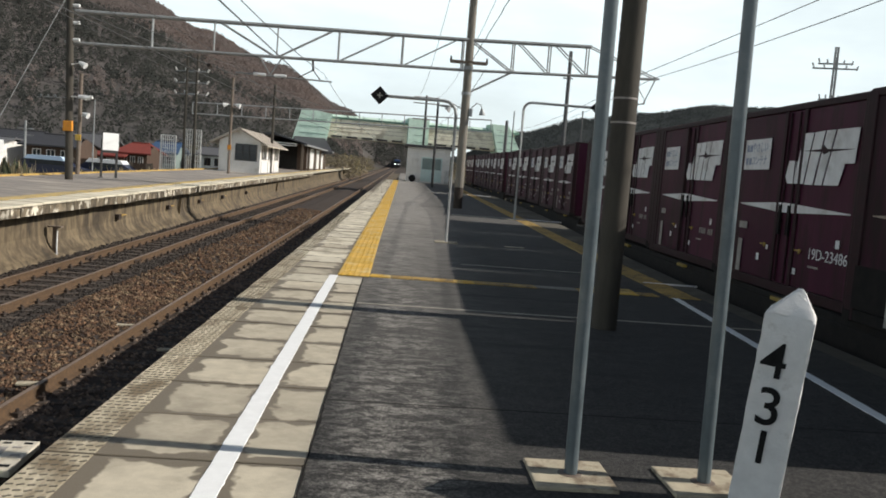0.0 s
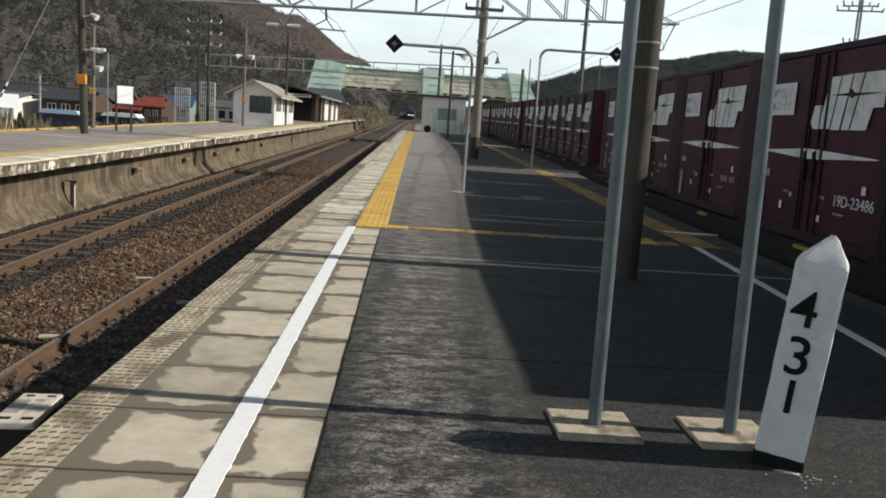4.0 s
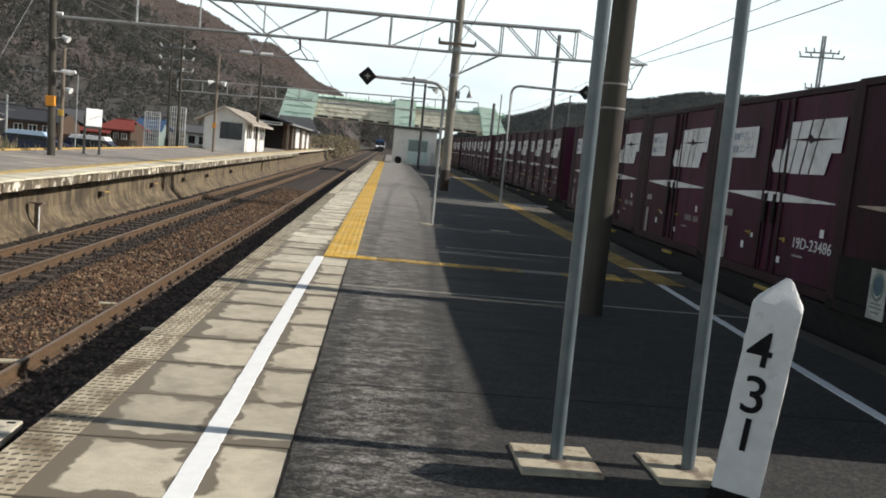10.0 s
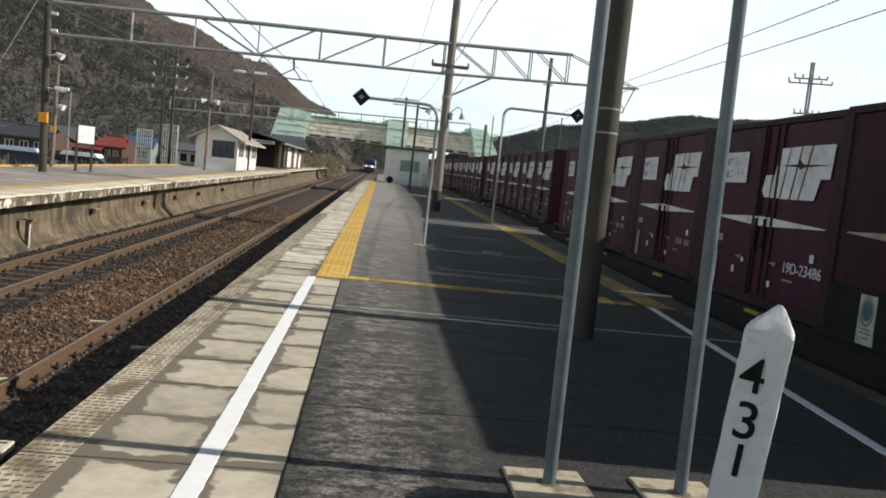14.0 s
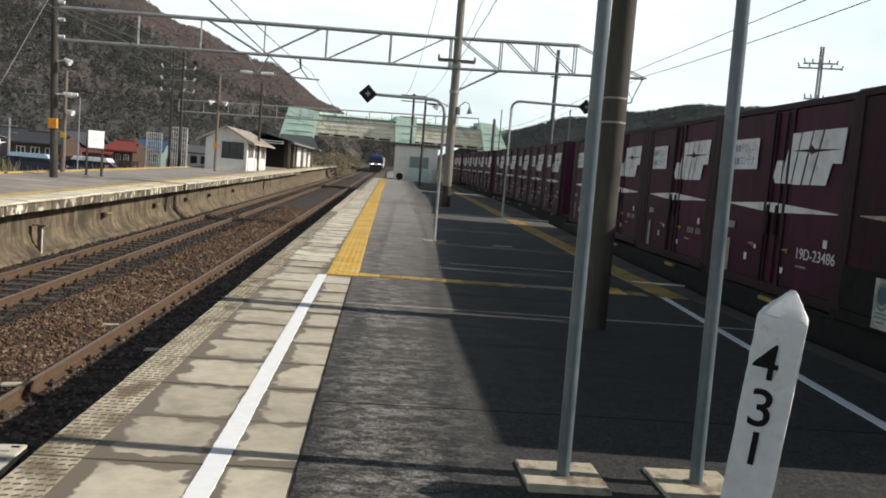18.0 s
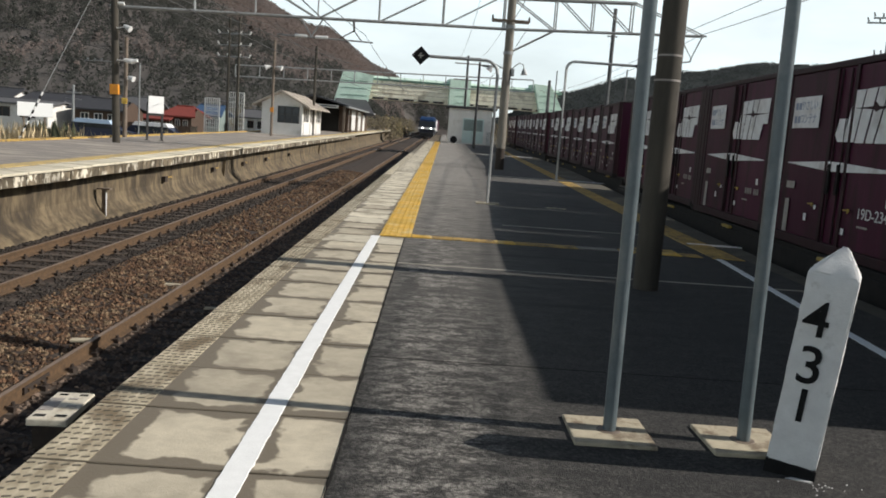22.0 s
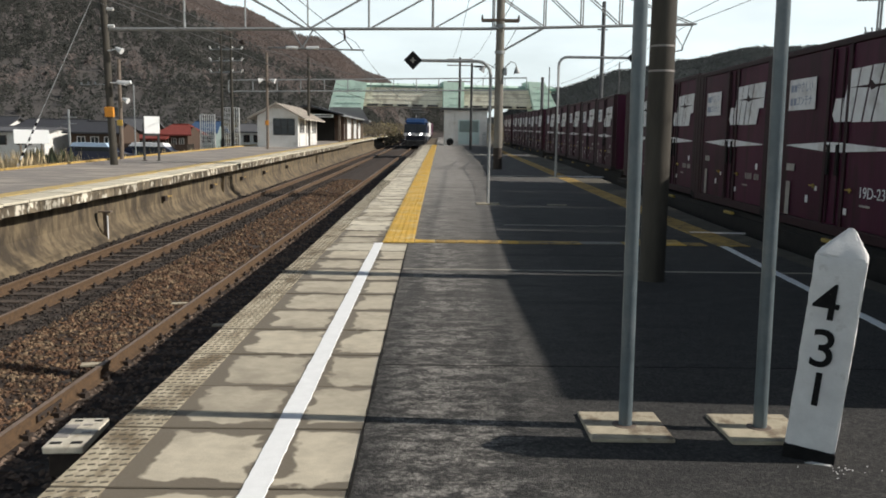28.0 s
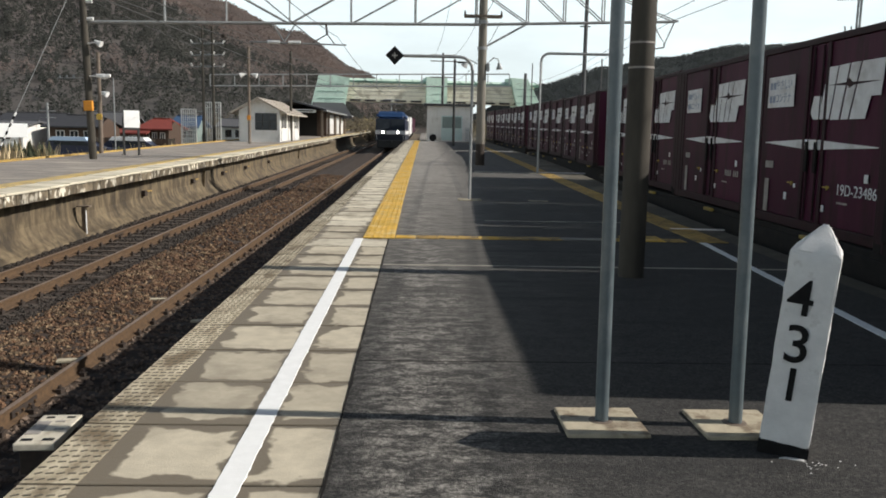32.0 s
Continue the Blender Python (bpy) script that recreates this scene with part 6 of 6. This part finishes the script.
# ---- small things on the near track ----
t = thing("cable_box", pose(-1.265, 4.73, -0.135, 0, 0, 4), "pale plastic cable box with slots beside the platform edge", "box")
bm = B(); box(bm, -0.107, 0.107, -0.228, 0.228, -0.024, 0.018, 0.008); part("lid", bm, "plastic", t, "pale weathered lid")
for x, y, a, b in ((-0.055, -0.17, 0.029, 0.016), (0.055, -0.17, 0.029, 0.016), (-0.05, 0.18, 0.022, 0.012), (0.06, 0.18, 0.022, 0.012)):
    bm = B(); box(bm, x - a, x + a, y - b, y + b, 0.012, 0.0205); part("slot", bm, "black", t)
bm = B(); box(bm, -0.095, -0.02, -0.09, 0.11, 0.014, 0.0215); part("label_plate", bm, "sticker", t)
for x, y in ((0.0, 0.1), (0.03, -0.02)):
    bm = B(); box(bm, x, x + 0.05, y, y + 0.02, 0.014, 0.021); part("mark", bm, "sticker", t)
bm = B(); box(bm, -0.085, 0.085, -0.2, 0.2, -0.16, -0.03, 0.006); part("body", bm, "clip", t, "dark housing under the lid")
for y in (-0.17, 0.17):
    bm = B(); box(bm, -0.03, 0.03, y - 0.03, y + 0.03, -1.20, -0.15); part("leg", bm, "clip", t)
for x, y, rz in ((-3.25, 9.9, 10), (-3.3, 13.5, 5), (-2.25, 12.0, 0), (-2.1, 16.8, 0)):
    t = thing("packing_board", pose(x, y, bed_z(x) + 0.06, 0, 0, rz), "weathered pale offcut of board lying in the ballast", "board")
    bm = B(); box(bm, -0.17, 0.17, -0.06, 0.06, 0, 0.03, 0.006); part("plank", bm, "base", t)
t = thing("sleeper_plate", pose(-1.75, 5.35, -1.2, 0, 0, 4), "ochre wooden board beside the platform wall", "board")
bm = B(); box(bm, -0.2, 0.2, -0.12, 0.12, 0, 0.06, 0.01); part("plank", bm, "yellow_dull", t)

# ---- platform surface: slabs, tiles, lines ----
def slab_material(name="edge_slab", wet=0.0, c1=(0.55, 0.49, 0.375), c2=(0.45, 0.40, 0.305)):
    """Concrete that has dried pale in the middle and is still damp round the joints and the line."""
    m = mat(name, c1, c2, 7, 0.85, 0.3, 90, c3=(0.38, 0.335, 0.255), s3=2.2, vary=0.11)
    n, l = m.node_tree.nodes, m.node_tree.links
    b = n["Principled BSDF"]
    col = b.inputs["Base Color"].links[0].from_socket
    co, sep = n.new("ShaderNodeTexCoord"), n.new("ShaderNodeSeparateXYZ")
    l.new(co.outputs["Object"], sep.inputs[0])
    info, off = n.new("ShaderNodeObjectInfo"), n.new("ShaderNodeVectorMath")
    l.new(co.outputs["Object"], off.inputs[0])
    l.new(info.outputs["Random"], off.inputs[1])
    off.operation = "MULTIPLY_ADD"
    off.inputs[1].default_value = (1, 1, 1)
    for k in list(off.inputs[1].links):
        l.remove(k)
    big = n.new("ShaderNodeMath")
    big.operation = "MULTIPLY"
    big.inputs[1].default_value = 61.0
    l.new(info.outputs["Random"], big.inputs[0])
    l.new(big.outputs[0], off.inputs[2])
    t = n.new("ShaderNodeTexNoise")
    t.inputs["Scale"].default_value, t.inputs["Detail"].default_value = 4.2, 4
    l.new(off.outputs[0], t.inputs["Vector"])

    def op(kind, a, c):
        x = n.new("ShaderNodeMath")
        x.operation = kind
        for k, v in enumerate((a, c)):
            if isinstance(v, (int, float)):
                x.inputs[k].default_value = v
            else:
                l.new(v, x.inputs[k])
        return x.outputs[0]

    wob = op("MULTIPLY", op("SUBTRACT", t.outputs["Fac"], 0.5), 0.34)
    ends = op("SUBTRACT", op("ABSOLUTE", sep.outputs["Y"], 0), 0.305)
    line = op("SUBTRACT", 0.085, op("ABSOLUTE", op("ADD", sep.outputs["X"], -0.268), 0))
    outer = op("SUBTRACT", -0.30, sep.outputs["X"])
    damp = op("ADD", op("ADD", op("MAXIMUM", op("MAXIMUM", ends, line), outer), wob), wet)
    mr = n.new("ShaderNodeMapRange")
    mr.inputs["From Min"].default_value, mr.inputs["From Max"].default_value = -0.012, 0.012
    l.new(damp, mr.inputs["Value"])
    x = n.new("ShaderNodeMix")
    x.data_type = "RGBA"
    l.new(mr.outputs[0], x.inputs[0])
    l.new(col, x.inputs[6])
    x.inputs[7].default_value = (0.178, 0.149, 0.108, 1)
    l.new(x.outputs[2], b.inputs["Base Color"])
    r = n.new("ShaderNodeMapRange")
    r.inputs["To Min"].default_value, r.inputs["To Max"].default_value = 0.88, 0.62
    l.new(mr.outputs[0], r.inputs["Value"])
    l.new(r.outputs[0], b.inputs["Roughness"])
    return m


M["edge_slab"] = slab_material()
M["dry_slab"] = slab_material("dry_edge_slab", -0.075, (0.67, 0.615, 0.49), (0.56, 0.51, 0.40))
PITCH = 0.745
edge = tagged(new("platform_edge"), "row of pale concrete edge slabs with damp dark stains", "kerb", kind="structure")
bm = B()
box(bm, -0.6525, 0.6525, -PITCH / 2 + 0.006, PITCH / 2 - 0.006, -0.14, 0.0, 0.006)
dry_mesh = mesh_of(bm.copy(), "slab", "dry_slab")
slab_mesh = mesh_of(bm, "slab", "edge_slab")
bm = B()
box(bm, -0.646, -0.40, -PITCH / 2 + 0.008, PITCH / 2 - 0.008, -0.004, 0.0022)
dry_tread_mesh = mesh_of(bm.copy(), "tread_strip", "tread_dry")
tread_mesh = mesh_of(bm, "tread_strip", "tread")
bm = B()
for i in range(5):
    for j in range(11):
        x, y = -0.622 + 0.049 * i + (0.012 if j % 2 else 0), -PITCH / 2 + 0.045 + 0.0655 * j
        a = 0.62 if (i + j) % 2 else 0.25
        c, s = math.cos(a), math.sin(a)
        q = [(x + c * u * 0.017 - s * v * 0.0055, y + s * u * 0.017 + c * v * 0.0055, 0.0018) for u, v in ((-1, -1), (1, -1), (1, 1), (-1, 1))]
        plate(bm, q, 0.0035)
stud_mesh = mesh_of(bm, "tread_studs", "stud")
for k in range(-8, 100):
    y = 3.72 + PITCH * (k + 0.5)
    s = new("slab", slab_mesh if y < 14 + 3 * math.sin(k * 1.7) else dry_mesh)
    s.parent, s.matrix_world = edge, at(-0.318, y, 0.002 * math.sin(k * 2.1))
    if y < 45:
        t = new("tread_strip", tread_mesh if y < 14 else dry_tread_mesh)
        t.parent = s
        if y < 26:
            q = new("tread_studs", stud_mesh)
            q.parent = t
rng = random.Random(33)


def painted_line(name, left, width, y0, y1, label):
    """A line of thick paint with slightly ragged edges."""
    bm = B()
    last = None
    for y in steps(y0, y1, 0.045):
        a, b = left(y) - abs(rng.gauss(0, 0.0035)), left(y) + width + abs(rng.gauss(0, 0.0035))
        now = [bm.verts.new(W(a - 0.002, y, 0.002)), bm.verts.new(W(a, y, 0.0052)), bm.verts.new(W(b, y, 0.0052)), bm.verts.new(W(b + 0.002, y, 0.002))]
        if last:
            for k in range(3):
                bm.faces.new((last[k], last[k + 1], now[k + 1], now[k]))
        last = now
    return structure(name, bm, "white_line", label, "marking")


painted_line("white_line", lambda y: -0.125, 0.110, -3, 11.95, "fresh white painted line on the edge slabs")

bm = B()
box(bm, 0, 0.445, 0.004, 0.368, 0.0, 0.012, 0.003)
for i in range(5):
    for j in range(4):
        box(bm, 0.03 + 0.086 * i, 0.07 + 0.086 * i, 0.03 + 0.085 * j, 0.095 + 0.085 * j, 0.011, 0.017)
tile_mesh = mesh_of(bm, "tile", "yellow")
strip = tagged(new("tactile_strip"), "bright yellow ribbed warning tiles along the edge", "paving", kind="structure")
for k in range(175):
    s = new("tile", tile_mesh)
    s.parent, s.matrix_world = strip, at(-0.02, 11.96 + 0.3725 * k, 0.003)
bm = B()
box(bm, 0.004, 0.296, 0.0, 0.30, 0.0, 0.010, 0.003)
for i in range(5):
    box(bm, 0.025 + 0.055 * i, 0.05 + 0.055 * i, 0.02, 0.28, 0.009, 0.015)
cross_mesh = {c: mesh_of(bm.copy(), "tile", c) for c in ("yellow", "yellow_dull")}
cross_mesh["worn"] = mesh_of(bm, "tile", "slab_wet")
cross = tagged(new("tactile_crossing"), "narrow row of worn yellow ribbed tiles across the platform", "paving", kind="structure")
for k in range(14):
    s = new("tile", cross_mesh["worn" if 8 <= k <= 9 else "yellow_dull" if k % 4 else "yellow"])
    s.parent, s.matrix_world = cross, at(0.43 + 0.30 * k, 12.02, 0.001)
    if k > 11:
        s = new("tile", cross_mesh["yellow_dull"])
        s.parent, s.matrix_world = cross, at(0.43 + 0.30 * k - 0.28, 12.33, 0.0012)
bm = B()
box(bm, 0, 0.45, 0.004, 0.446, 0.0, 0.010, 0.003)
for i in range(5):
    box(bm, 0.04 + 0.085 * i, 0.075 + 0.085 * i, 0.03, 0.42, 0.009, 0.014)
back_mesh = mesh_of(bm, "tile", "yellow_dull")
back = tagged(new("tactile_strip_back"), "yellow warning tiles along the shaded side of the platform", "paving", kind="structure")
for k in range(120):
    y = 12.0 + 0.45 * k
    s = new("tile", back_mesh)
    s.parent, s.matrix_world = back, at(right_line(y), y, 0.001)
painted_line("white_line_back", lambda y: right_line(y) + 0.025, 0.095, -3, 12, "white painted line along the shaded side of the platform")
for y, x0, x1, w in ((9.72, 0.36, 5.2, 0.05), (14.45, 1.9, 4.7, 0.05), (29.4, 2.6, 4.75, 0.28), (51.7, 2.4, 4.75, 0.3)):
    structure("joint_line", along(B(), [(x0, 0.005), (x0, -0.01), (x1, -0.01), (x1, 0.005)], [y - w / 2, y + w / 2]), "slab", "pale cement joint across the asphalt", "joint")

for y, x0, x1, w in ((13.6, 4.85, 5.75, 0.05), (29.4, 4.80, 6.5, 0.22), (51.7, 4.82, 6.3, 0.3)):
    structure("mark", along(B(), [(x0, 0.018), (x0, -0.01), (x1, -0.01), (x1, 0.018)], [y - w / 2, y + w / 2]), "c_white", "pale painted mark across the edge strip", "marking")

structure("tar_seam", along(B(), [(0.36, 0.002), (0.36, -0.01), (4.3, -0.01), (4.3, 0.002)], [5.70, 5.715]), "grime_shade", "dark tarred seam across the asphalt", "joint")
rng = random.Random(21)
bm = B()
last = None
for k in range(260):
    y = -2.0 + 0.06 * k * (1 + k / 260)
    a, b = 0.337 - rng.uniform(0.0, 0.003), 0.345 + abs(rng.gauss(0, 0.005))
    now = [bm.verts.new(W(a, y, 0.0045)), bm.verts.new(W(b, y, 0.0045))]
    if last:
        bm.faces.new((last[0], last[1], now[1], now[0]))
    last = now
structure("edge_gap", bm, "grime_shade", "ragged dirty gap between the slabs and the asphalt", "joint")
t = new("paint_chips")
bm = B()
plate(bm, [(2.50, 4.055, 0.002), (2.60, 4.015, 0.002), (2.62, 4.03, 0.002), (2.54, 4.07, 0.002)], 0.006)
for k in range(24):
    a, d = rng.uniform(0, 6.28), abs(rng.gauss(0.0, 0.09 if k < 18 else 0.2))
    x, y, s = 2.65 + d * math.cos(a), 3.97 + 0.4 * d * math.sin(a), rng.uniform(0.002, 0.007)
    plate(bm, [(x + s * math.cos(q) * rng.uniform(0.6, 1.2), y + s * math.sin(q), 0.002) for q in (0.3, 1.7, 3.1, 4.6)], 0.004)
chips = mesh_of(bm, "paint_chips", "white")
bpy.data.objects.remove(t)
tagged(new("paint_chips", chips), "flakes of white paint scattered round the kilometre post", "flakes", kind="stuff")
for y in (8.15, 33.15, 20.6):
    for c in ((NEAR,) if y != 20.6 else (FAR,)):
        for s in (-0.566, 0.566):
            t = thing("fishplate", at(c + s, y, RAIL_Z), "bolted rusty fishplate at a rail joint", "rail joint")
            bm = B(); box(bm, -0.034, 0.034, -0.26, 0.26, -0.115, -0.045, 0.006); part("plate", bm, "clip", t)
            for d in (-0.19, -0.07, 0.07, 0.19):
                bm = B(); rod(bm, (-0.055, d, -0.08), (0.055, d, -0.08), 0.016, n=6); part("bolt", bm, "rail", t)


def motions():
    """The train runs in on the near track."""
    front = [(0, 372.0), (4, 326.0), (8, 281.0), (12, 239.0), (17, 189.0), (20, 162.5), (23, 140.5), (26.5, 116.8), (29.5, 97.6), (32, 82.0)]
    walk(loco, [(t, at(NEAR, y)) for t, y in front])
    for k, wagon in enumerate(hauled):
        walk(wagon, [(t, at(NEAR, y + 19.6 + 20.4 * k)) for t, y in front])


motions()
